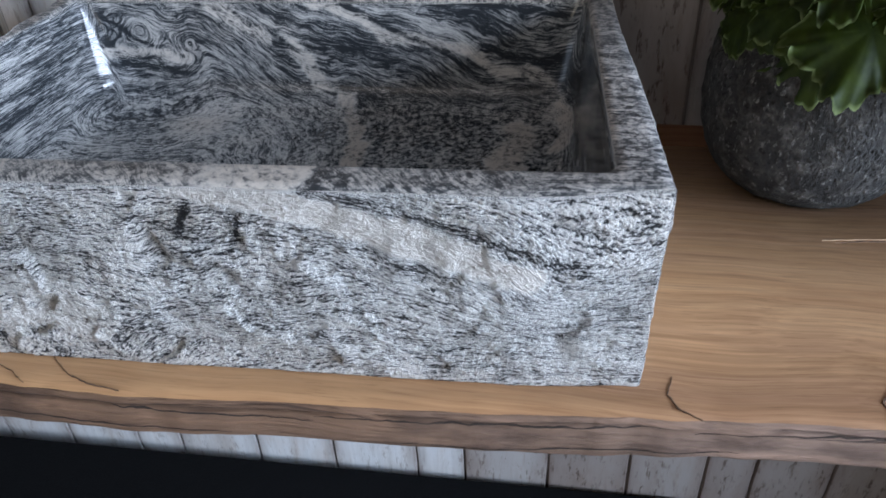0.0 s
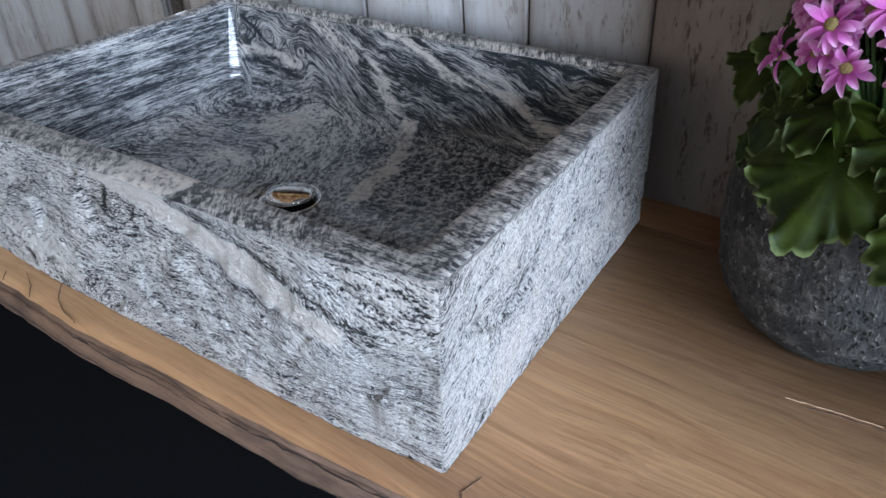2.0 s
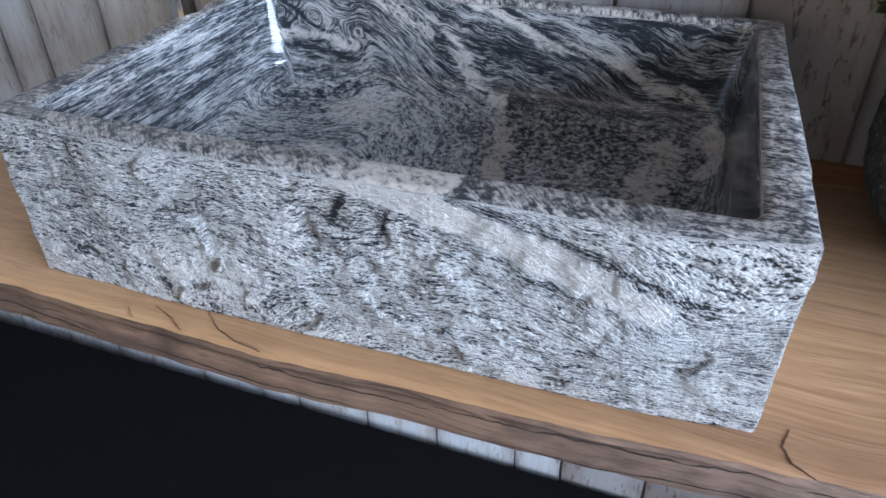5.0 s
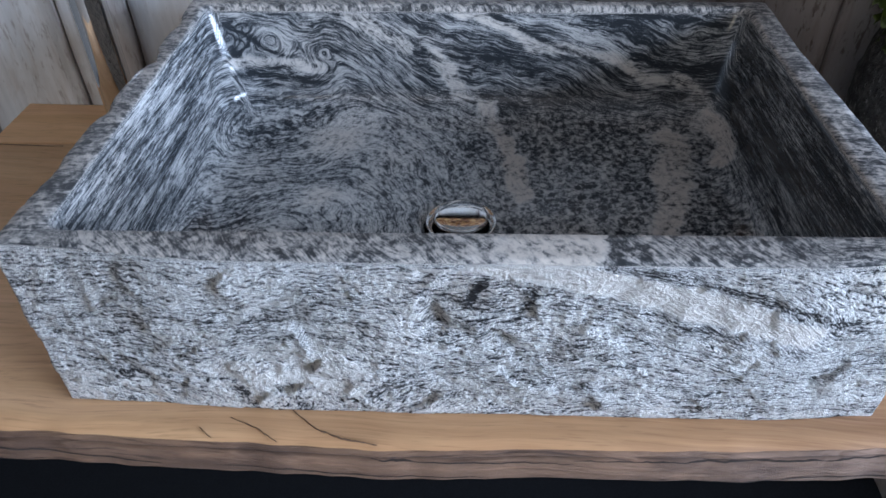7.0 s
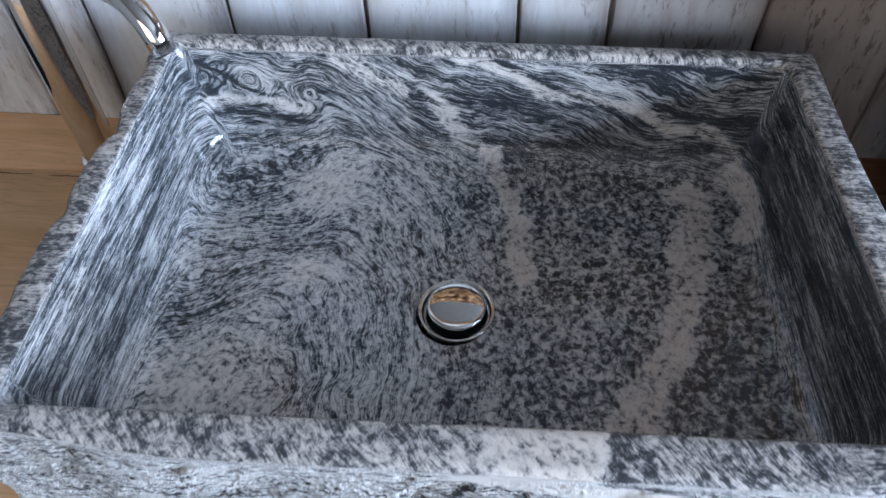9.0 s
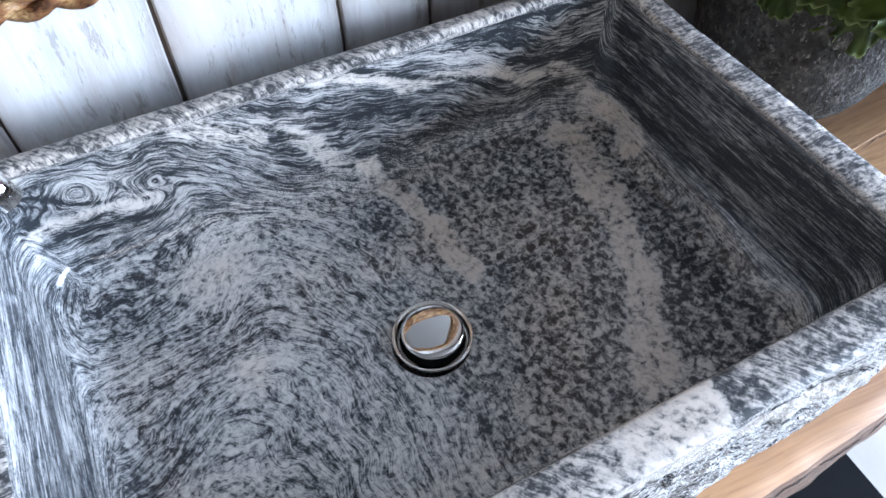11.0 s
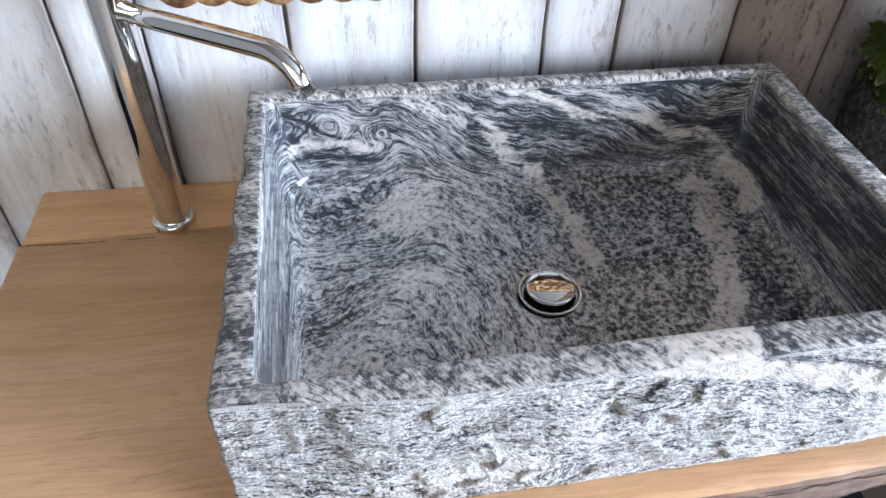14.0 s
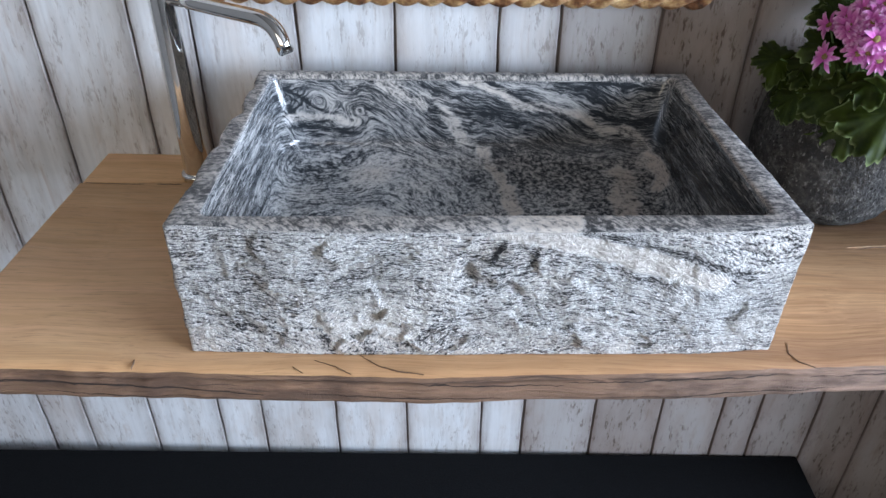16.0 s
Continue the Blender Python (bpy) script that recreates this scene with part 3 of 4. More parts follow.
def facets(q, size, seed, tilt, step):
    """Height over broken facets: each cell of the break is a small plane with a tilt and a step of its own."""
    w = Vector((q.x / size[0], q.y / size[0], q.z / size[1])) + Vector((seed, seed * 2, seed * 3))
    w += 0.35 * noise.noise_vector(w * 1.7)
    cell = noise.voronoi(w)[1][0]
    a, b, c = noise.cell_vector(cell * 7.31)
    d = w - cell
    return tilt * ((a - 0.5) * (d.x + d.y) * size[0] + (b - 0.5) * d.z * size[1]) + step * (c - 0.5)


def hewn(p, z):
    """How far the split outside stands in or out at a place, in metres."""
    q = Vector((p.x, p.y, z))
    v = 0.0030 * fbm(q * 11, 2) + 0.0012 * fbm(q * 60, 3, 0.6)
    v += facets(q, (0.060, 0.030), 1.3, 0.16, 0.0012) + facets(q, (0.019, 0.010), 4.1, 0.18, 0.0007)
    return v - 0.0030 * clamp(noise.noise(q * 30) - 0.15)


def near_line(p, pts, width):
    """1 on a line through pts, 0 beyond width."""
    best = 9.0
    for a, b in zip(pts, pts[1:]):
        ab = Vector(b) - Vector(a)
        f = max(0.0, min(1.0, (p - Vector(a)).dot(ab) / ab.length_squared))
        best = min(best, (p - Vector(a) - ab * f).length)
    return max(0.0, 1.0 - best / width)


def chipped(x, y):
    """How far the broken left rim edge falls back."""
    if x > -0.25:
        return 0.0
    deep = sum(d * math.exp(-((y - c) / w) ** 2) for c, w, d in ((0.255, 0.020, 0.0065), (0.165, 0.013, 0.0045), (0.325, 0.012, 0.0040), (0.075, 0.022, 0.0030)))
    return max(0.0, deep * (1 + 0.8 * noise.noise((y * 90, 2, 0))) + 0.0012 * noise.noise((y * 140, 6, 0)))


def basin_body():
    bm = bmesh.new()
    loops, kinds = [], []
    rows = 84
    outward = []
    for way, before, count in zip(((0, -1), (1, 0), (0, 1), (-1, 0)), ((-1, 0), (0, -1), (1, 0), (0, 1)), SIDES):
        outward += [Vector(before).lerp(Vector(way), j / 8) for j in range(8)] + [Vector(way)] * count
    for i in range(rows + 1):
        f = i / rows
        z = lerp(TOP + 0.0005, RIM, f)
        ring = bowed(rounded(OUT, 0.0, 0.0035), lerp(0.006, 0.0125, clamp(f * 2.5)))
        out = []
        for p, n in zip(ring, outward):
            edge = min(1.0, (1 - f) * 9) * 0.85 + 0.15
            corner = min((p - c).length for c in OUT)
            v = hewn(p, z) * edge * (0.35 + 0.65 * clamp(corner / 0.03)) * (0.2 + 0.8 * clamp(f * 8))
            if n.y < -0.9:
                v -= 0.010 * gauss(p.x, z, 0.001, 0.906, 0.006, 0.011, 0.3) + 0.009 * gauss(p.x, z, 0.044, 0.887, 0.009, 0.006, -0.5)
                v -= 0.005 * gauss(p.x, z, 0.02, 0.889, 0.02, 0.008, -0.5)
                v -= 0.003 * gauss(p.x, z, 0.262, 0.838, 0.008, 0.012)
                v += 0.006 * gauss(p.x, z, 0.06, 0.84, 0.03, 0.02)
            lean = 0.004 * f * clamp((p.x - 0.20) / 0.08) * clamp((0.41 - p.y) / 0.25)
            out.append((p.x + n.x * v + lean + chipped(p.x, p.y) * clamp((f - 0.78) / 0.22) ** 1.5, p.y + n.y * v, z))
        loops.append(out)
        kinds.append(1)
    # rim: outer corner slightly broken, then flat, then rounded in
    ring = [Vector((p.x + 1.25 * chipped(p.x, p.y) + 0.004 * clamp((p.x - 0.20) / 0.08) * clamp((0.41 - p.y) / 0.25), p.y)) for p in bowed(rounded(OUT, 0.0014, 0.0035))]
    loops.append([(p.x, p.y, RIM + 0.0015 + 0.0006 * noise.noise((p.x * 60, p.y * 60, 0))) for p in ring])
    kinds.append(1)
    inner = rounded(INN, 0.0, 0.010)
    for f in (0.25, 0.5, 0.75):
        loops.append([(lerp(a.x, b.x, f), lerp(a.y, b.y, f), RIM + 0.0025) for a, b in zip(ring, inner)])
        kinds.append(0)
    for inset, dz, rad in ((-0.001, 0.0024, 0.010), (0.0, 0.0018, 0.010), (0.0015, 0.0, 0.010), (0.0025, -0.003, 0.010)):
        loops.append([(p.x, p.y, RIM + dz) for p in rounded(INN, inset, rad)])
        kinds.append(0)
    depth = 0.840
    fil = 0.036
    for i in range(1, 33):
        f = i / 32
        z = lerp(RIM - 0.003, depth + fil, f)
        loops.append([(p.x, p.y, z) for p in rounded(INN, lerp(0.0025, 0.008, f), lerp(0.010, 0.042, f ** 0.8))])
        kinds.append(0)
    for i in range(1, 10):
        a = math.pi / 2 * i / 9
        loops.append([(p.x, p.y, depth + fil - fil * math.sin(a)) for p in rounded(INN, 0.008 + fil * (1 - math.cos(a)), 0.042)])
        kinds.append(0)
    last = [Vector((x, y)) for x, y, _ in loops[-1]]
    hole = 0.031
    for i in range(1, 46):
        f = i / 45
        g = f ** 0.85
        ring = []
        for p in last:
            c = DRAIN + (p - DRAIN).normalized() * hole
            q = p.lerp(c, g)
            ring.append((q.x, q.y, depth - 0.006 * f))
        loops.append(ring)
        kinds.append(0)
    loops.append([((x - DRAIN.x) * 0.93 + DRAIN.x, (y - DRAIN.y) * 0.93 + DRAIN.y, z - 0.006) for x, y, z in loops[-1]])
    kinds.append(0)
    loops.append([(x, y, TOP + 0.002) for x, y, z in loops[-1]])
    kinds.append(0)
    loops = [[(x, y, z + 0.0045 * clamp((y - 0.30) / 0.07) * clamp((z - 0.90) / 0.05)) for x, y, z in ring] for ring in loops]
    verts = [[bm.verts.new(v) for v in ring] for ring in loops]
    m = len(verts[0])
    for k in range(len(verts) - 1):
        lo, hi = verts[k], verts[k + 1]
        for i in range(m):
            j = (i + 1) % m
            f = bm.faces.new((lo[i], lo[j], hi[j], hi[i]))
            f.material_index = 1 if kinds[k + 1] and kinds[k] else 0
            f.smooth = True
    bm.faces.new(verts[0][::-1]).material_index = 1
    return bm


body = part("basin_body", basin_body(), (GRANITE, SPLIT), basin)
me = body.data


# The folds of the rock: lines along its layers, each with its height in the pile of layers.
FLOOR_FOLDS = [(0, (-0.259, 0.090), (-0.232, 0.121), (-0.192, 0.146), (-0.152, 0.157), (-0.126, 0.130), (-0.118, 0.088)),
               (2, (-0.251, 0.153), (-0.204, 0.174), (-0.167, 0.204), (-0.127, 0.210), (-0.093, 0.178), (-0.081, 0.110)),
               (4, (-0.253, 0.203), (-0.212, 0.221), (-0.159, 0.234), (-0.110, 0.241), (-0.066, 0.205), (-0.049, 0.111)),
               (6, (-0.250, 0.254), (-0.197, 0.255), (-0.142, 0.263), (-0.084, 0.302), (-0.051, 0.254), (-0.026, 0.181), (-0.022, 0.092)),
               (8, (-0.247, 0.297), (-0.195, 0.289), (-0.150, 0.309), (-0.085, 0.348), (-0.035, 0.291), (0.003, 0.202), (0.023, 0.110)),
               (9.3, (-0.245, 0.340), (-0.200, 0.334), (-0.150, 0.352)), (10, (-0.016, 0.310), (0.024, 0.224), (0.054, 0.111)), (11.6, (0.037, 0.287), (0.069, 0.220), (0.091, 0.138)),
               (12.6, (0.142, 0.296), (0.139, 0.140)), (13.2, (0.252, 0.320), (0.225, 0.190), (0.191, 0.092))]
BACK_FOLDS = [(20, (0.054, 0.962), (0.166, 0.945), (0.274, 0.923)),
              (18, (-0.013, 0.961), (0.025, 0.945), (0.078, 0.930), (0.133, 0.908), (0.174, 0.880), (0.244, 0.878)),
              (16, (-0.095, 0.960), (-0.058, 0.937), (-0.005, 0.920), (0.057, 0.905), (0.119, 0.887), (0.200, 0.863)),
              (14.4, (-0.170, 0.957), (-0.125, 0.950), (-0.096, 0.930), (-0.062, 0.909), (-0.020, 0.890), (0.035, 0.876), (0.090, 0.864)),
              (12.9, (-0.254, 0.942), (-0.201, 0.939), (-0.149, 0.926), (-0.104, 0.908), (-0.074, 0.884), (-0.051, 0.858)),
              (11.0, (-0.108, 0.884), (-0.086, 0.858)),
              (12.7, (-0.262, 0.897), (-0.210, 0.895), (-0.168, 0.892)),
              (12.0, (-0.258, 0.908), (-0.200, 0.904), (-0.158, 0.898), (-0.146, 0.890), (-0.160, 0.884), (-0.200, 0.884), (-0.252, 0.886)),
              (11.2, (-0.262, 0.919), (-0.200, 0.915), (-0.148, 0.904), (-0.130, 0.888), (-0.150, 0.873), (-0.200, 0.871), (-0.256, 0.868))]
FRONT_FOLDS = [(10, (-0.266, 0.949), (-0.193, 0.952), (-0.116, 0.952), (-0.040, 0.956), (0.061, 0.954), (0.118, 0.942), (0.166, 0.928), (0.217, 0.905), (0.250, 0.876)),
               (8.2, (-0.271, 0.922), (-0.197, 0.926), (-0.118, 0.924), (-0.040, 0.927), (0.037, 0.932), (0.089, 0.931), (0.131, 0.922), (0.169, 0.910), (0.215, 0.888)),
               (6, (-0.266, 0.893), (-0.201, 0.894), (-0.121, 0.893), (-0.046, 0.898), (0.013, 0.886)), (3.8, (-0.266, 0.862), (-0.217, 0.856), (-0.169, 0.843), (-0.126, 0.815)),
               (3.4, (-0.112, 0.855), (-0.080, 0.835), (-0.047, 0.815)), (11.5, (0.108, 0.964), (0.148, 0.950), (0.191, 0.936), (0.240, 0.920), (0.303, 0.897)),
               (13.4, (0.145, 0.970), (0.215, 0.964), (0.292, 0.954)), (5, (0.019, 0.869), (0.094, 0.878), (0.176, 0.870), (0.239, 0.851), (0.295, 0.845)), (2.6, (0.015, 0.830), (0.098, 0.840), (0.182, 0.831))]


def folded(lines):
    """A smooth field (thin plate) that holds each line's height along the whole line."""
    pts = np.array([p for _, *line in lines for p in line])
    val = np.array([h for h, *line in lines for _ in line]) * 0.015

    def kernel(a, b):
        d = ((a[:, None, :] - b[None, :, :]) ** 2).sum(2) + 1e-9
        return d * np.log(d)

    k = len(pts)
    system = np.zeros((k + 3, k + 3))
    system[:k, :k] = kernel(pts, pts) + 2e-4 * np.eye(k)
    system[:k, k], system[:k, k + 1:] = 1, pts
    system[k, :k], system[k + 1:, :k] = 1, pts.T
    w = np.linalg.solve(system, np.r_[val, 0, 0, 0])
    return lambda q: kernel(q, pts) @ w[:k] + w[k] + q @ w[k + 1:]


# floor and back of the bowl are one sheet, folded where they meet
bowl_field = folded(FLOOR_FOLDS + [(h, *((x, 0.366 + z - 0.84) for x, z in line)) for h, *line in BACK_FOLDS])
front_field = folded(FRONT_FOLDS)
co = np.zeros(len(me.vertices) * 3)
me.vertices.foreach_get("co", co)
co = co.reshape(-1, 3)
bowl_psi = bowl_field(np.c_[co[:, 0], co[:, 1] + co[:, 2] - 0.84])
front_psi = front_field(co[:, [0, 2]])


def layer(i, p):
    """The height of a place in the folded pile of layers, in metres."""
    x, y, z = p
    right_face = x > 0.302 - 0.062 * (y - 0.034)
    if z > RIM + 0.0005:
        v = (0.9 * y if abs(x) > 0.24 else 0.5 * y + 0.55 * x) + 0.004 * fbm((x * 30, y * 30, 0), 2)
    elif y < 0.03 and y - 0.016 < 0.3165 + 0.004 * clamp((z - TOP) / 0.151) - x:
        v = front_psi[i] + 0.0026 * fbm((x * 30, y * 30, z * 30), 3)
    elif right_face:
        v = 0.8 * z - 0.58 * (y - 0.02) + 0.0022 * fbm((x * 34, y * 34, z * 34), 3)
    elif x < -0.27 or y > 0.379:
        v = z + 0.0022 * fbm((x * 34, y * 34, z * 34), 3)
    else:
        beside = min(x + 0.256 + 0.011 * (0.366 - y) / 0.35, 0.281 - 0.03 * (y - 0.034) - x)
        side = clamp(0.5 + (0.366 - y - beside) / 0.010) * clamp((0.040 - beside) / 0.012) * clamp((z - 0.846) / 0.012)
        left = clamp((0.02 - x) * 8)
        bent = bowl_psi[i] + (0.0042 + 0.0030 * left) * fbm((x * 23, y * 23, z * 23), 2) + (0.0017 + 0.0010 * left) * fbm((x * 60 + 5, y * 60, z * 60), 2)
        flat = (0.27 + 1.45 * (z - 0.885) if x > 0 else 0.165 + 1.45 * (z - 0.905)) + 0.02 * y + 0.0012 * fbm((x * 14, y * 9, z * 14), 2)
        v = lerp(bent, flat, side)
    return v


FRONT_VEIN = [(0.03, 0.956), (0.10, 0.941), (0.142, 0.927), (0.20, 0.908), (0.240, 0.891)]
FLOOR_VEINS = [([(0.014, 0.37), (0.032, 0.328), (0.048, 0.274), (0.062, 0.225)], 0.014),
               ([(0.215, 0.33), (0.20, 0.25), (0.187, 0.175), (0.168, 0.129), (0.138, 0.075)], 0.022),
               ([(0.262, 0.36), (0.262, 0.312), (0.247, 0.275)], 0.016)]
BACK_VEINS = [([(-0.03, 0.91), (-0.003, 0.868), (0.014, 0.845)], 0.011),
              ([(-0.012, 0.956), (0.067, 0.922), (0.144, 0.906), (0.175, 0.887), (0.22, 0.879), (0.262, 0.866)], 0.008),
              ([(-0.115, 0.951), (-0.087, 0.931), (-0.063, 0.914)], 0.012),
              ([(-0.245, 0.900), (-0.197, 0.898), (-0.150, 0.894)], 0.008)]
BACK_SEAMS = [([(-0.266, 0.901), (-0.234, 0.906), (-0.228, 0.894), (-0.205, 0.893), (-0.178, 0.893)], 0.0042),
              ([(-0.246, 0.936), (-0.223, 0.923), (-0.201, 0.910), (-0.172, 0.902), (-0.151, 0.894), (-0.154, 0.885), (-0.181, 0.880)], 0.0036),
              ([(-0.261, 0.878), (-0.239, 0.887), (-0.210, 0.883), (-0.176, 0.880), (-0.146, 0.876)], 0.0044),
              ([(-0.095, 0.945), (-0.070, 0.928), (-0.045, 0.917), (-0.020, 0.900)], 0.0036),
              ([(0.002, 0.961), (0.036, 0.944), (0.067, 0.928), (0.103, 0.914), (0.139, 0.902)], 0.0036),
              ([(0.108, 0.956), (0.180, 0.948), (0.252, 0.941)], 0.0034)]
PATCHES = [(-0.128, 0.310, 0.034, 0.95), (-0.185, 0.100, 0.050, 0.9), (-0.125, 0.214, 0.020, 0.8), (-0.065, 0.28, 0.03, 0.4)]
DARKS = [(-0.205, 0.29, 0.035, 0.4), (-0.220, 0.150, 0.032, 0.9), (-0.195, 0.175, 0.020, 0.7), (-0.155, 0.245, 0.022, 0.6), (0.0, 0.30, 0.024, 0.6)]


psis, pales, darks, hones, streaks = [], [], [], [], []
for index, v in enumerate(me.vertices):
    x, y, z = v.co
    wob = 0.010 * noise.noise(v.co * 22) + 0.006 * noise.noise(v.co * 70)
    a = b = h = 0.0
    inside = -0.27 < x < 0.302 - 0.062 * (y - 0.034)
    if z > RIM + 0.0005:
        h = 1.0
    elif 0.33 < y < 0.375 and 0.834 < z < 0.872:
        h = 0.55 * clamp((x + 0.20) / 0.08)
    if y < 0.036 and z > TOP + 0.001 and (z > RIM - 0.004 or y < 0.022):
        if z < RIM + 0.001:
            a = clamp(near_line(Vector((x, z + 0.4 * wob)), FRONT_VEIN, 0.0125) * 2.6)
            a = max(a, 0.36 * clamp(2.6 * fbm(v.co * 17, 3) - 0.15) * clamp((0.895 - z) / 0.03))
            b = 0.20 * clamp(2.4 * fbm((x * 13, 4, z * 20), 3) - 0.1) * (1 - a)
        else:
            a = 1.25 * clamp((x + 2.5 * wob - 0.015) * 22) * clamp((0.112 - x - 1.5 * wob) * 120)
        b = max(b, 0.7 * clamp(1.2 * near_line(Vector((x + 0.4 * wob, z)), [(0.113, 0.958), (0.108, 0.950), (0.145, 0.943), (0.215, 0.922), (0.27, 0.898)], 0.007)))
        b = max(b, 0.4 * near_line(Vector((x + 0.3 * wob, z + 0.4 * wob)), [(0.05, 0.931), (0.10, 0.925), (0.142, 0.910), (0.20, 0.890), (0.245, 0.871)], 0.006))
        b = max(b, 1.6 * gauss(x, z, 0.0285, 0.930, 0.003, 0.015, -0.45), 1.4 * gauss(x, z, 0.062, 0.922, 0.0028, 0.012, -0.4), 0.6 * gauss(x, z, 0.072, 0.930, 0.0026, 0.008, -0.4))
        b = max(b, 0.3 * gauss(x, z, 0.265, 0.90, 0.02, 0.012), 0.35 * gauss(x, z, 0.001, 0.904, 0.005, 0.010, 0.3), 0.4 * gauss(x, z, 0.044, 0.886, 0.009, 0.005, -0.5))
    elif z < 0.862 and 0.03 < y and inside:
        for line, width in FLOOR_VEINS:
            a = max(a, clamp(2.6 * near_line(Vector((x + 1.3 * wob, y + wob)), line, width * 0.85)))
        for px, py, r, k in PATCHES:
            a = max(a, k * math.exp(-((x - px + wob) ** 2 + (y - py + wob) ** 2) / r / r))
        for px, py, r, k in DARKS:
            b = max(b, k * math.exp(-((x - px + wob) ** 2 + (y - py + wob) ** 2) / r / r))
        # Right of the floor darkened: shade beside the right wall put into the stone.
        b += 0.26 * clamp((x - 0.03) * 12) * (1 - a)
    elif y > 0.35 and z < RIM + 0.001 and y < 0.378 and inside:
        for line, width in BACK_VEINS:
            a = max(a, 0.72 * clamp(2.4 * near_line(Vector((x + 0.6 * wob, z + 0.5 * wob)), line, width)))
        seam = max(near_line(Vector((x + 0.25 * wob, z + 0.25 * wob)), line, width) for line, width in BACK_SEAMS)
        # Seams are real; the darker lower right is shade put into the colour.
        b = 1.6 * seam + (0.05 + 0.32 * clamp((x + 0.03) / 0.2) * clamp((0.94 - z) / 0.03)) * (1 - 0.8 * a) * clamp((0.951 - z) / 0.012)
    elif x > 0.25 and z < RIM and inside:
        # Right inner wall: one even darkening that holds its shade.
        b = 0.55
    elif x > 0.25 and z < RIM and not inside:
        a = 0.16 + 0.45 * clamp(2.2 * fbm((y * 16, z * 16, 3), 3) - 0.1)
        b = 0.26 * clamp(2.2 * fbm((y * 14, z * 22, 9), 3) - 0.1)
    psis.append(layer(index, v.co))
    pales.append(a)
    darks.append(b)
    hones.append(h)
    wallness = clamp((z - 0.838) / 0.022)
    streaks.append(max(wallness, lerp(0.42, 0.0, clamp((x + 0.03) * 11))) * (1 - 0.6 * a) * (1.0 if z < RIM + 0.0005 else 0.35))
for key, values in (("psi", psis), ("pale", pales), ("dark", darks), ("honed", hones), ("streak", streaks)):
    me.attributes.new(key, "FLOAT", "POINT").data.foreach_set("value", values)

drain = part("drain", lathe([(0.0, -0.010), (0.0246, -0.010), (0.0246, -0.0030), (0.0250, -0.0022), (0.0285, 0.0006), (0.0302, 0.0016), (0.0312, 0.0016), (0.0317, 0.0008), (0.0317, -0.001), (0.0300, -0.004)], 72), (CHROME, DARK), basin, "chrome drain ring", True)
for f in drain.data.polygons:
    if f.center.z < -0.003 and Vector(f.center[:2]).length < 0.0250:
        f.material_index = 1
drain.location = (DRAIN.x + 0.003, DRAIN.y + 0.004, 0.8345)
part("drain_cap", lathe([(0.0, 0.0092), (0.008, 0.0091), (0.016, 0.0087), (0.0216, 0.0081), (0.0236, 0.0075), (0.0242, 0.0064), (0.0240, 0.0030), (0.0060, 0.0040), (0.0060, -0.009), (0, -0.009)], 72), CHROME, drain, "domed chrome stopper cap", True)

# ---- tap ----
tap = thing("tap", "tall polished chrome basin tap with a slim bent spout", "tap", (-0.385, 0.368, TOP))
part("flange", lathe([(0, 0), (0.0222, 0), (0.0230, 0.0006), (0.0234, 0.002), (0.0234, 0.0062), (0.0230, 0.0078), (0.0220, 0.0088), (0.0205, 0.0093), (0.0180, 0.0094)]), CHROME, tap, "", True)
part("pillar", lathe([(0.0185, 0.008), (0.0185, 0.010), (0.0185, 0.140), (0.0185, 0.2735), (0.0185, 0.2745), (0.0181, 0.2775), (0.0171, 0.2785), (0.0165, 0.2788), (0.008, 0.2788), (0, 0.2788)]), CHROME, tap, "", True)
d = Vector((0.174, -0.106, 0)).normalized()
arm = [Vector((0, 0, 0.256)) + d * s for s in (0.01, 0.06, 0.12, 0.162)]
arm += [Vector((0, 0, 0.256)) + d * (0.165 + 0.037 * math.sin(a)) - Vector((0, 0, 0.037 * (1 - math.cos(a)))) for a in (radians(q) for q in (10, 20, 30, 40, 50, 60, 68))]
arm.append(arm[-1] + (arm[-1] - arm[-2]).normalized() * 0.012)
spout = part("spout", tube(arm, 0.0095, 24), CHROME, tap, "", True)
way = (arm[-1] - arm[-2]).normalized()
part("aerator", tube([arm[-1] - way * 0.002, arm[-1] + way * 0.0012], 0.0074, 20), DARK, spout, "dark water outlet")

# ---- planter ----
pot = thing("plant_pot", "round grey weathered stone planter on the oak shelf", "planter", (0.484, 0.332, TOP))


def pot_bm():
    bm = lathe([(0, 0), (0.064, 0), (0.072, 0.003), (0.083, 0.015), (0.092, 0.032), (0.0985, 0.052), (0.1015, 0.077), (0.1012, 0.102), (0.098, 0.124), (0.093, 0.141), (0.088, 0.1475),
                (0.083, 0.1460), (0.080, 0.136), (0.077, 0.115), (0, 0.115)], 96)
    bmesh.ops.subdivide_edges(bm, edges=bm.edges[:], cuts=1, use_grid_fill=True)
    for v in bm.verts:
        if v.co.z > 0.001:
            r = Vector((v.co.x, v.co.y, 0))
            if r.length > 0.01:
                v.co += r.normalized() * (0.0022 * fbm(v.co * 18, 3) + 0.0012 * fbm(v.co * 90, 2))
    return bm


part("pot_body", pot_bm(), STONE, pot, "", True)
part("soil", lathe([(0, 0.124), (0.05, 0.123), (0.0785, 0.121), (0.0775, 0.116), (0, 0.116)], 40), SOIL, pot, "dark potting soil", True)

# ---- flowering plant ----
plant = thing("flowering_plant", "leafy potted plant with ruffled green leaves and pink daisy flowers", "plant", (0.484, 0.332, TOP + 0.124))
HEART = Vector((0.484, 0.332, TOP + 0.124))


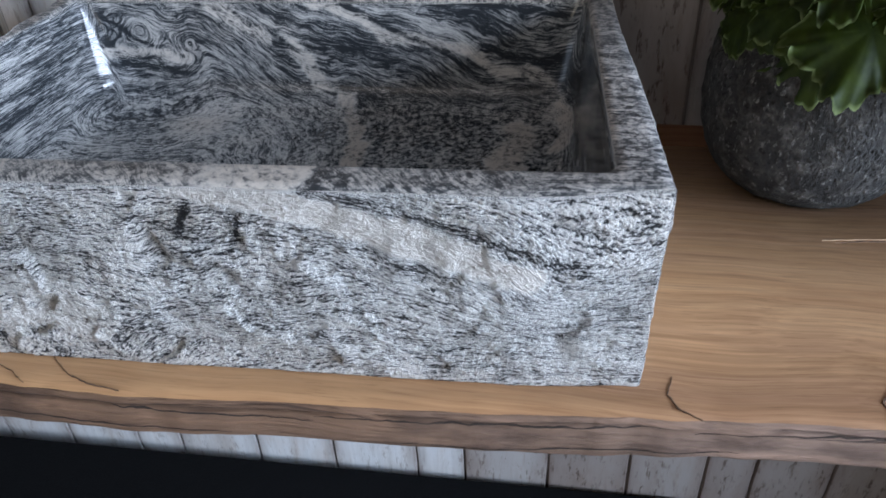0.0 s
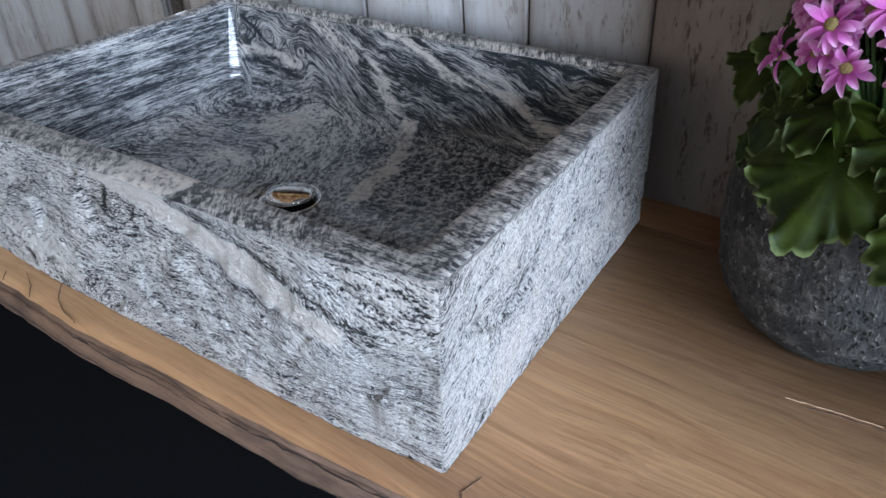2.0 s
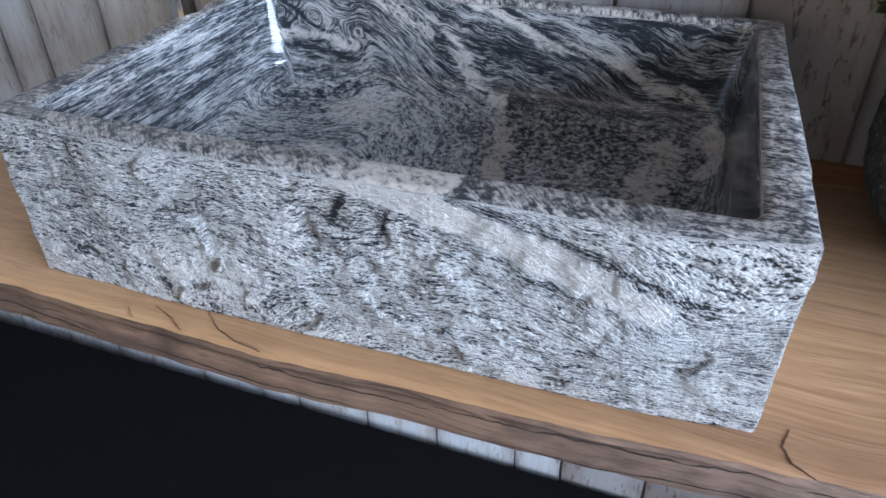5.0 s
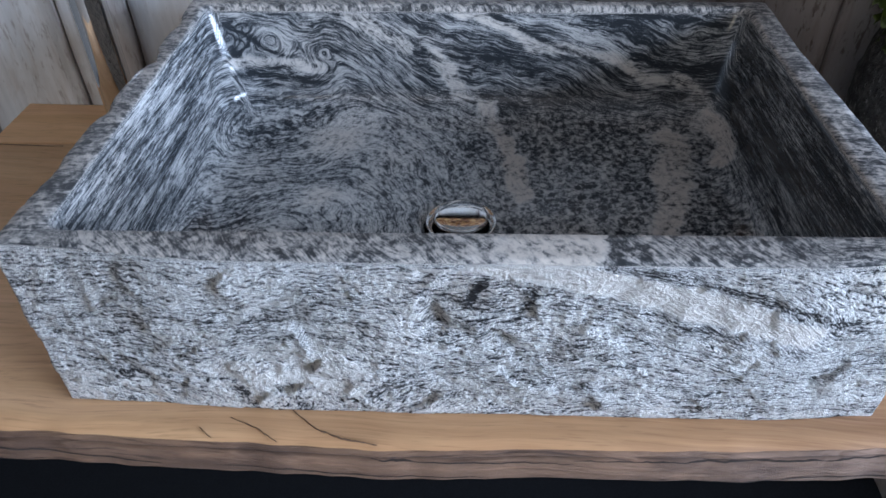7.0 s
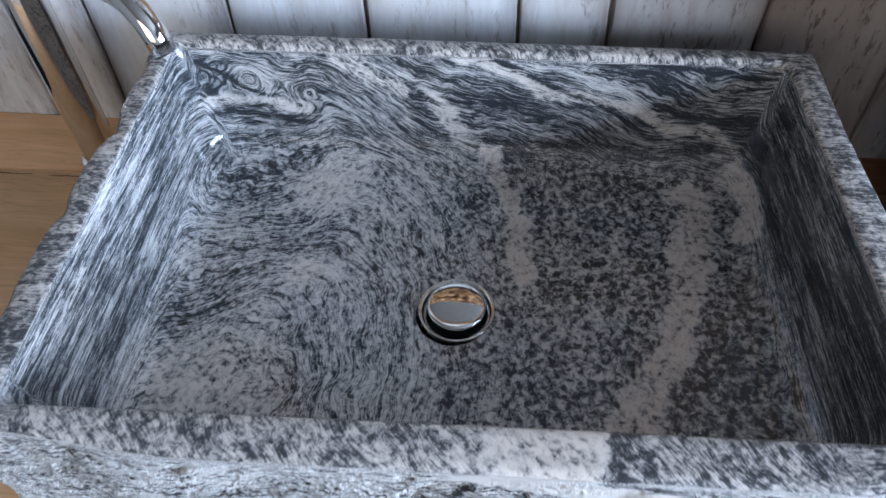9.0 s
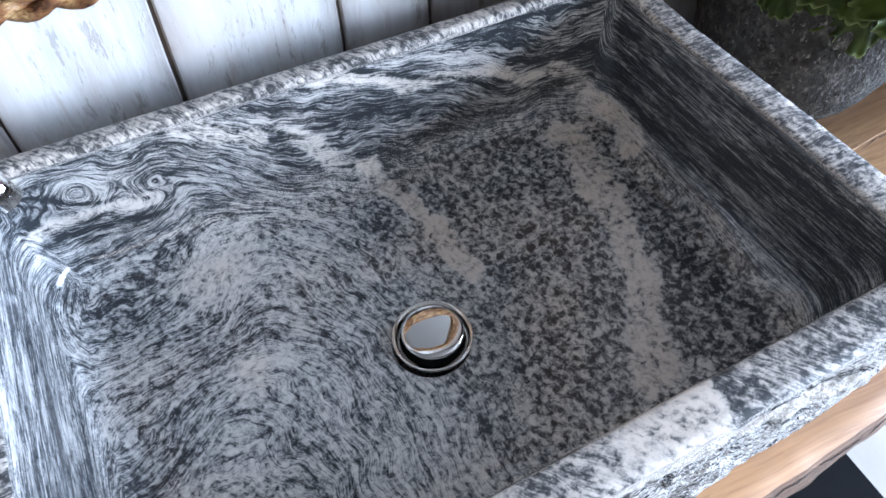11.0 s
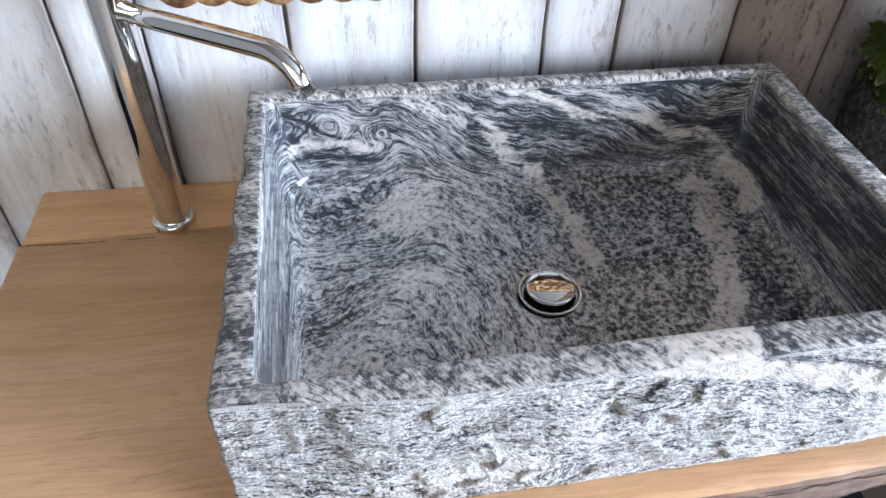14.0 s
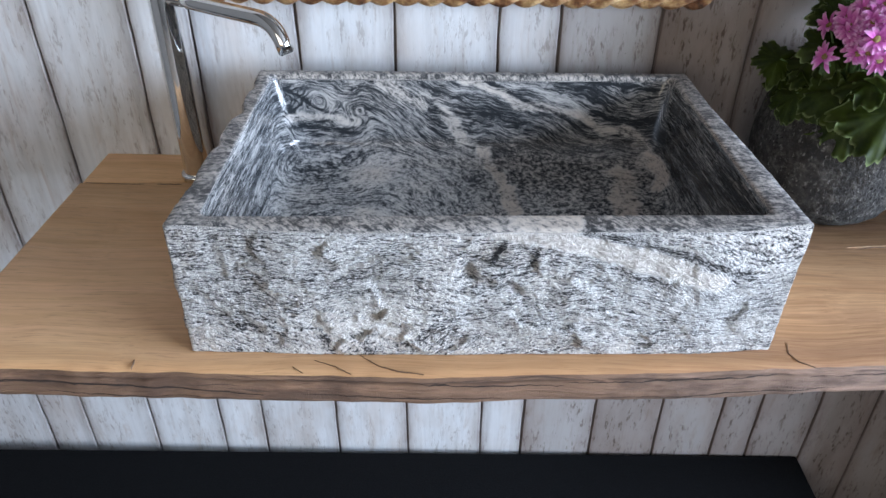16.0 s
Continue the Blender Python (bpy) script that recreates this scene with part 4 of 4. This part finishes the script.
def leaf_bm(size, seed, ruffle=1.0):
    """A broad lobed blade with toothed, ruffled rim; stalk at the origin, tip along +y."""
    rnd = random.Random(seed)
    bm = bmesh.new()
    n = 120
    steps = (0.2, 0.4, 0.58, 0.74, 0.86, 0.93, 0.965, 1.0)
    ph = [rnd.uniform(0, math.tau) for _ in range(4)]
    rim = bm.verts.layers.float.new("rim")
    centre = bm.verts.new((0, 0.06 * size, 0))
    rings = []
    for f in steps:
        ring = []
        for i in range(n):
            a = -math.pi + math.tau * (i + 0.5) / n
            back = max(0.0, abs(a) - 2.2) / 0.94
            lobes = 0.85 + 0.13 * math.cos(a * 5 + 0.3 * ph[0]) + 0.05 * math.cos(2 * a + ph[1])
            teeth = 0.10 * abs(math.sin(a * 13 + ph[2])) + 0.04 * math.sin(a * 9 + ph[3]) - 0.05
            r = size * 0.62 * (lobes - 0.62 * back ** 2 + teeth * f ** 4) * f
            x, y = r * math.sin(a) * 1.08, r * math.cos(a) + 0.06 * size
            z = -0.55 * (x * x + y * y) / size
            z += ruffle * size * (f ** 3 * 0.045 * math.sin(a * 7 + ph[3]) + f ** 7 * (0.045 * math.sin(a * 12 + ph[0]) + 0.035 * math.sin(a * 21 + ph[1])))
            z += size * 0.022 * f * math.cos(a * 5 + 0.3 * ph[0])
            v = bm.verts.new((x, y, z))
            v[rim] = max(clamp((f - 0.93) * 16), 0.16 * (1 - f) ** 0.5 * max(0.0, math.cos(a * 5 + 0.3 * ph[0])) ** 24)
            ring.append(v)
        rings.append(ring)
    for i in range(n):
        bm.faces.new((centre, rings[0][i], rings[0][(i + 1) % n]))
    for lo, hi in zip(rings, rings[1:]):
        for i in range(n):
            bm.faces.new((lo[i], hi[i], hi[(i + 1) % n], lo[(i + 1) % n]))
    return bm


def stalk(bm, a, b, r0, r1, sag=0.01):
    pts = []
    for i in range(7):
        f = i / 6
        p = a.lerp(b, f)
        p.z += sag * math.sin(math.pi * f)
        pts.append(p)
    return tube(pts, [lerp(r0, r1, i / 6) for i in range(7)], 6, True, bm)


def put_leaf(base, tip, width, seed, up=(0, 0, 1), ruffle=1.0):
    base, tip = Vector(base), Vector(tip)
    y = (tip - base).normalized()
    x = y.cross(Vector(up)).normalized()
    z = x.cross(y)
    leaf = part("leaf", leaf_bm(width, seed, ruffle), LEAF, plant, "", True)
    leaf.matrix_local = Matrix.Translation(base - HEART) @ Matrix((x, y, z)).transposed().to_4x4()
    part("leaf_stalk", stalk(bmesh.new(), Vector((0.2 * (base.x - HEART.x), 0.2 * (base.y - HEART.y), 0.0)), base - HEART, 0.0024, 0.0016), STEM, plant, "", True)


put_leaf((0.470, 0.215, 0.985), (0.450, 0.180, 0.942), 0.088, 1, (0, -0.5, 1), 1.5)
put_leaf((0.432, 0.262, 0.990), (0.405, 0.232, 0.940), 0.072, 2, (-0.4, -0.4, 1))
put_leaf((0.392, 0.345, 0.994), (0.352, 0.350, 1.001), 0.052, 11, (0, -0.6, 0.8))
put_leaf((0.418, 0.352, 0.970), (0.368, 0.388, 0.955), 0.062, 3, (-0.2, -0.5, 1))
put_leaf((0.430, 0.300, 1.025), (0.385, 0.288, 1.030), 0.058, 4, (-0.1, -0.7, 0.8))
put_leaf((0.428, 0.315, 0.995), (0.388, 0.310, 0.985), 0.058, 5, (-0.3, -0.5, 0.9))
put_leaf((0.545, 0.205, 0.980), (0.560, 0.165, 0.935), 0.090, 6, (0.2, -0.5, 1))
put_leaf((0.510, 0.225, 1.005), (0.500, 0.185, 0.995), 0.066, 7, (0, -0.3, 1), 1.6)
put_leaf((0.460, 0.250, 1.005), (0.440, 0.215, 1.000), 0.062, 8, (-0.2, -0.2, 1), 1.6)
put_leaf((0.448, 0.330, 1.045), (0.410, 0.325, 1.065), 0.062, 9, (-0.4, -0.6, 0.6))
put_leaf((0.470, 0.370, 1.060), (0.440, 0.385, 1.095), 0.066, 10, (-0.3, -0.7, 0.6))
rnd = random.Random(4)
for i in range(36):
    a = math.tau * (i * 0.618 % 1.0)
    tier = i % 3
    r0, r1 = (0.088, 0.122) if tier == 0 else (0.058, 0.095) if tier == 1 else (0.022, 0.058)
    z0 = (0.962, 0.995, 1.040)[tier] + rnd.uniform(-0.012, 0.015)
    drop = (0.050, 0.014, -0.012)[tier]
    yk = 0.62 if math.sin(a) > 0 else 1.0
    base = (HEART.x + r0 * math.cos(a), HEART.y + r0 * math.sin(a) * yk, z0)
    tip = (HEART.x + r1 * math.cos(a), HEART.y + r1 * math.sin(a) * yk, z0 - drop)
    put_leaf(base, tip, rnd.uniform(0.050, 0.072), 40 + i, (0.7 * math.cos(a), 0.7 * math.sin(a), 1), rnd.uniform(0.8, 1.5))


def petal_bm():
    bm = bmesh.new()
    tip = bm.verts.layers.float.new("rim")
    rows = []
    for i in range(7):
        f = i / 6
        w = 0.0034 * math.sin(math.pi * (0.14 + 0.80 * f)) ** 0.7
        y = 0.004 + 0.0175 * f
        z = 0.004 * math.sin(f * 2.2) - 0.003 * f * f
        row = [bm.verts.new((w * k, y, z - 0.0012 * (1 - abs(k)) + 0.0006)) for k in (-1, -0.5, 0, 0.5, 1)]
        for v in row:
            v[tip] = clamp((f - 0.45) * 1.6)
        rows.append(row)
    for lo, hi in zip(rows, rows[1:]):
        for i in range(4):
            bm.faces.new((lo[i], lo[i + 1], hi[i + 1], hi[i]))
    return bm


PETAL_MESH = smooth(mesh_of("petal", petal_bm(), PETAL))
EYE_MESH = smooth(mesh_of("flower_centre", lathe([(0, -0.004), (0.003, -0.004), (0.0052, 0.0), (0.0048, 0.0022), (0.003, 0.0036), (0, 0.0040)], 16), EYE_YELLOW))


def put_flower(at, facing, size, seed):
    at = Vector(at)
    r = random.Random(seed)
    z = Vector(facing).normalized()
    flower = new("flower", EYE_MESH)
    flower.parent = plant
    flower.matrix_local = Matrix.Translation(at - HEART) @ z.to_track_quat("Z", "Y").to_matrix().to_4x4() @ Matrix.Scale(size, 4)
    n = r.choice((14, 15, 16))
    for k in range(n):
        p = new("petal", PETAL_MESH)
        p.parent = flower
        p.matrix_local = pose(0, 0, r.uniform(-0.0006, 0.0010), r.uniform(-22, 34), r.uniform(-18, 18), 360 * k / n + r.uniform(-10, 10)) @ Matrix.Diagonal((1, r.uniform(0.7, 1.05), 1, 1))
    part("flower_stalk", stalk(bmesh.new(), Vector((0.25 * (at.x - HEART.x), 0.25 * (at.y - HEART.y), 0.02)), at - HEART - z * 0.003 * size, 0.0016, 0.0012, 0.004), STEM, plant, "", True)


for i, (at, facing, size) in enumerate((
        ((0.424, 0.275, 1.022), (-0.8, -0.6, 0.25), 0.80), ((0.448, 0.262, 1.040), (-0.4, -0.8, 0.5), 0.85), ((0.468, 0.245, 1.030), (-0.2, -0.9, 0.2), 0.80),
        ((0.472, 0.255, 1.060), (-0.2, -0.8, 0.6), 0.85), ((0.442, 0.285, 1.066), (-0.6, -0.6, 0.6), 0.80), ((0.497, 0.247, 1.050), (0.1, -0.8, 0.6), 0.85),
        ((0.492, 0.270, 1.080), (0.0, -0.6, 0.8), 0.85), ((0.465, 0.285, 1.086), (-0.3, -0.5, 0.8), 0.80), ((0.520, 0.255, 1.060), (0.3, -0.7, 0.6), 0.80),
        ((0.515, 0.285, 1.088), (0.2, -0.4, 0.9), 0.85), ((0.487, 0.305, 1.100), (-0.1, -0.2, 1.0), 0.80), ((0.535, 0.300, 1.078), (0.5, -0.3, 0.8), 0.80),
        ((0.455, 0.310, 1.092), (-0.4, -0.2, 0.9), 0.75), ((0.508, 0.230, 1.034), (0.1, -1.0, 0.3), 0.75), ((0.455, 0.240, 1.055), (-0.3, -0.9, 0.3), 0.8),
        ((0.440, 0.268, 1.052), (-0.6, -0.7, 0.4), 0.75), ((0.462, 0.268, 1.072), (-0.3, -0.7, 0.6), 0.8), ((0.510, 0.262, 1.070), (0.1, -0.7, 0.7), 0.8), ((0.480, 0.290, 1.098), (-0.1, -0.5, 0.9), 0.8),
        ((0.485, 0.238, 1.068), (0.0, -0.9, 0.4), 0.8), ((0.430, 0.300, 1.050), (-0.9, -0.3, 0.4), 0.75))):
    put_flower((at[0] - 0.012, at[1], at[2]), facing, size * 1.08, i + 1)
rnd = random.Random(9)
for i in range(40):
    a, e = rnd.uniform(-2.9, 0.2), rnd.uniform(0.15, 1.3)
    way = Vector((math.cos(a) * math.cos(e), math.sin(a) * math.cos(e), math.sin(e)))
    put_flower((0.478 + 0.066 * way.x, 0.300 + 0.060 * way.y, 1.022 + 0.072 * way.z), way, rnd.uniform(0.72, 0.95), 60 + i)

# ---- woven mirror on the wall ----
mirror = thing("wall_mirror", "wall mirror in a wide frame of plaited brown water hyacinth", "mirror", (-0.022, WALL, 1.393))
HALF_W, HALF_H = 0.348, 0.352


def rope_loop(w, h, radius, y, seed, strands=2):
    """Plaited rope round a rounded rectangle, as separate strands."""
    r = random.Random(seed)
    path = []
    step = 0.007
    straight = [((-w + radius, -h), (w - radius, -h)), ((w, -h + radius), (w, h - radius)), ((w - radius, h), (-w + radius, h)), ((-w, h - radius), (-w, -h + radius))]
    corners = [(w - radius, -h + radius, -90), (w - radius, h - radius, 0), (-w + radius, h - radius, 90), (-w + radius, -h + radius, 180)]
    for (a, b), (cx, cz, a0) in zip(straight, corners):
        a, b = Vector(a), Vector(b)
        n = max(2, int((b - a).length / step))
        path += [a.lerp(b, i / n) for i in range(n)]
        n = max(3, int(radius * 1.57 / step))
        path += [Vector((cx + radius * math.cos(radians(a0 + 90 * i / n)), cz + radius * math.sin(radians(a0 + 90 * i / n)))) for i in range(n)]
    count = len(path)
    turns = max(6, round(count * step / 0.062))
    out = []
    hand = 1 if seed % 2 else -1
    for k in range(strands):
        bm = bmesh.new()
        rings = []
        for i, p in enumerate(path):
            d = (path[(i + 1) % count] - path[i - 1]).normalized()
            side = Vector((-d.y, d.x))
            ang = hand * math.tau * (turns * i / count) + math.tau * k / strands
            wob = 0.0012 * noise.noise((i * 0.06, seed, k))
            c = Vector((p.x, 0, p.y)) + Vector((side.x, 0, side.y)) * (0.0052 * math.cos(ang) + wob) + Vector((0, y + 0.0046 * math.sin(ang), 0))
            rr = 0.0064 + 0.0016 * noise.noise((i * 0.11, seed * 2.0, k * 9.0))
            ring = []
            for q in range(8):
                t = math.tau * q / 8
                ring.append(bm.verts.new(c + rr * (math.cos(t) * Vector((side.x, 0, side.y)) + 0.85 * math.sin(t) * Vector((0, 1, 0)))))
            rings.append(ring)
        for i in range(count):
            lo, hi = rings[i], rings[(i + 1) % count]
            for q in range(8):
                bm.faces.new((lo[q], lo[(q + 1) % 8], hi[(q + 1) % 8], hi[q]))
        out.append(bm)
    return out


for row in range(7):
    inset = 0.0075 + row * 0.0162
    y = (-0.034, -0.038, -0.040, -0.040, -0.038, -0.032, -0.022)[row]
    for bm in rope_loop(HALF_W - inset, HALF_H - inset, 0.03, y, row + 1):
        bmesh.ops.recalc_face_normals(bm, faces=bm.faces)
        part("plaited_strand", bm, WICKER, mirror, "", True)
part("glass", block(-HALF_W + 0.098, HALF_W - 0.098, -0.014, -0.010, -HALF_H + 0.098, HALF_H - 0.098), MIRROR, mirror, "silvered mirror glass")
part("backing", block(-HALF_W + 0.02, HALF_W - 0.02, -0.0095, -0.001, -HALF_H + 0.02, HALF_H - 0.02), DARK, mirror, "dark backing board")


# ---- cracks in the shelf ----
def crack(points, width):
    """A thin dark split that runs tapering across the slab's top."""
    bm = bmesh.new()
    pts = []
    for (a, b) in zip(points, points[1:]):
        for k in range(10):
            p = Vector(a).lerp(Vector(b), k / 10)
            pts.append(p + Vector((0.0007 * noise.noise((p.x * 190, p.y * 190, 1)), 0.0007 * noise.noise((p.x * 190, p.y * 190, 7)))))
    pts.append(Vector(points[-1]))
    rows = []
    for i, p in enumerate(pts):
        d = (pts[min(i + 1, len(pts) - 1)] - pts[max(i - 1, 0)]).normalized()
        s = Vector((-d.y, d.x))
        w = 0.48 * width * (0.25 + 0.75 * math.sin(math.pi * clamp(0.08 + 0.84 * i / (len(pts) - 1)))) * (0.75 + 0.9 * noise.noise((i * 0.55, width * 999, 0)))
        rows.append([bm.verts.new((*(p + s * w * k), TOP + h)) for k, h in ((-0.5, -0.0008), (-0.42, 0.0004), (0.42, 0.0004), (0.5, -0.0008))])
    for lo, hi in zip(rows, rows[1:]):
        for i in range(3):
            bm.faces.new((lo[i], lo[i + 1], hi[i + 1], hi[i]))
    return bm


for line, width in (([(-0.118, 0.004), (-0.100, -0.010), (-0.086, -0.020), (-0.066, -0.027), (-0.040, -0.031)], 0.0019),
                    ([(-0.152, -0.014), (-0.130, -0.022), (-0.112, -0.033)], 0.0016),
                    ([(-0.172, -0.024), (-0.160, -0.033)], 0.0016),
                    ([(0.338, 0.029), (0.334, 0.012), (0.340, 0.000), (0.354, -0.008)], 0.0022),
                    ([(0.485, 0.045), (0.470, 0.022), (0.474, 0.004)], 0.0034),
                    ([(0.488, 0.2090), (0.506, 0.2125), (0.534, 0.2155), (0.59, 0.2185)], 0.0042),
                    ([(-0.334, -0.019), (-0.332, -0.033)], 0.0022),
                    ([(-0.540, 0.3425), (-0.475, 0.3405), (-0.455, 0.341)], 0.0024),
                    ([(-0.437, 0.341), (-0.402, 0.342)], 0.0022)):
    part("crack", crack(line, width), CRACK, shelf, "dark drying crack")


def edge_crack(points, width):
    """A dark split along the face of the live edge, through (x, height) points."""
    bm = bmesh.new()
    xs = np.linspace(points[0][0], points[-1][0], 60)
    zs = np.interp(xs, [p[0] for p in points], [p[1] for p in points])
    rows = []
    for i, (x, z) in enumerate(zip(xs, zs)):
        z += 0.0012 * noise.noise((x * 70, z, 3)) + 0.0008 * noise.noise((x * 190, z, 5))
        w = width * math.sin(math.pi * clamp(0.03 + 0.94 * i / 59)) ** 0.6 * (0.6 + 0.9 * abs(noise.noise((x * 60, width * 999, 1))))
        profile = edge_profile(x)[::-1]
        row = []
        for k in (-0.5, 0.0, 0.5):
            y = np.interp(z + k * w, [p[1] for p in profile], [p[0] for p in profile])
            row.append(bm.verts.new((x, front_y(x) + y - 0.0005, z + k * w)))
        rows.append(row)
    for lo, hi in zip(rows, rows[1:]):
        for i in range(2):
            bm.faces.new((lo[i], hi[i], hi[i + 1], lo[i + 1]))
    return bm


for line, width in (([(-0.54, TOP - 0.012), (-0.40, TOP - 0.013), (-0.28, TOP - 0.018), (-0.20, TOP - 0.024)], 0.0028), ([(-0.42, TOP - 0.024), (-0.33, TOP - 0.028), (-0.21, TOP - 0.030)], 0.0016),
                    ([(-0.045, TOP - 0.007), (0.02, TOP - 0.011), (0.10, TOP - 0.012)], 0.0018), ([(0.10, TOP - 0.009), (0.22, TOP - 0.009), (0.33, TOP - 0.007)], 0.0014),
                    ([(0.12, TOP - 0.029), (0.24, TOP - 0.028), (0.38, TOP - 0.024)], 0.0015), ([(-0.16, TOP - 0.021), (-0.08, TOP - 0.024), (0.04, TOP - 0.026)], 0.0014),
                    ([(0.35, TOP - 0.010), (0.45, TOP - 0.008), (0.60, TOP - 0.009)], 0.0013)):
    part("crack", edge_crack(line, width), EDGE_CRACK, shelf, "dark split along the live edge")
part("splinter", crack([(0.478, 0.2115), (0.492, 0.2140), (0.512, 0.2165), (0.540, 0.2190)], 0.0020), PALE_OAK, shelf, "pale raised splinter")
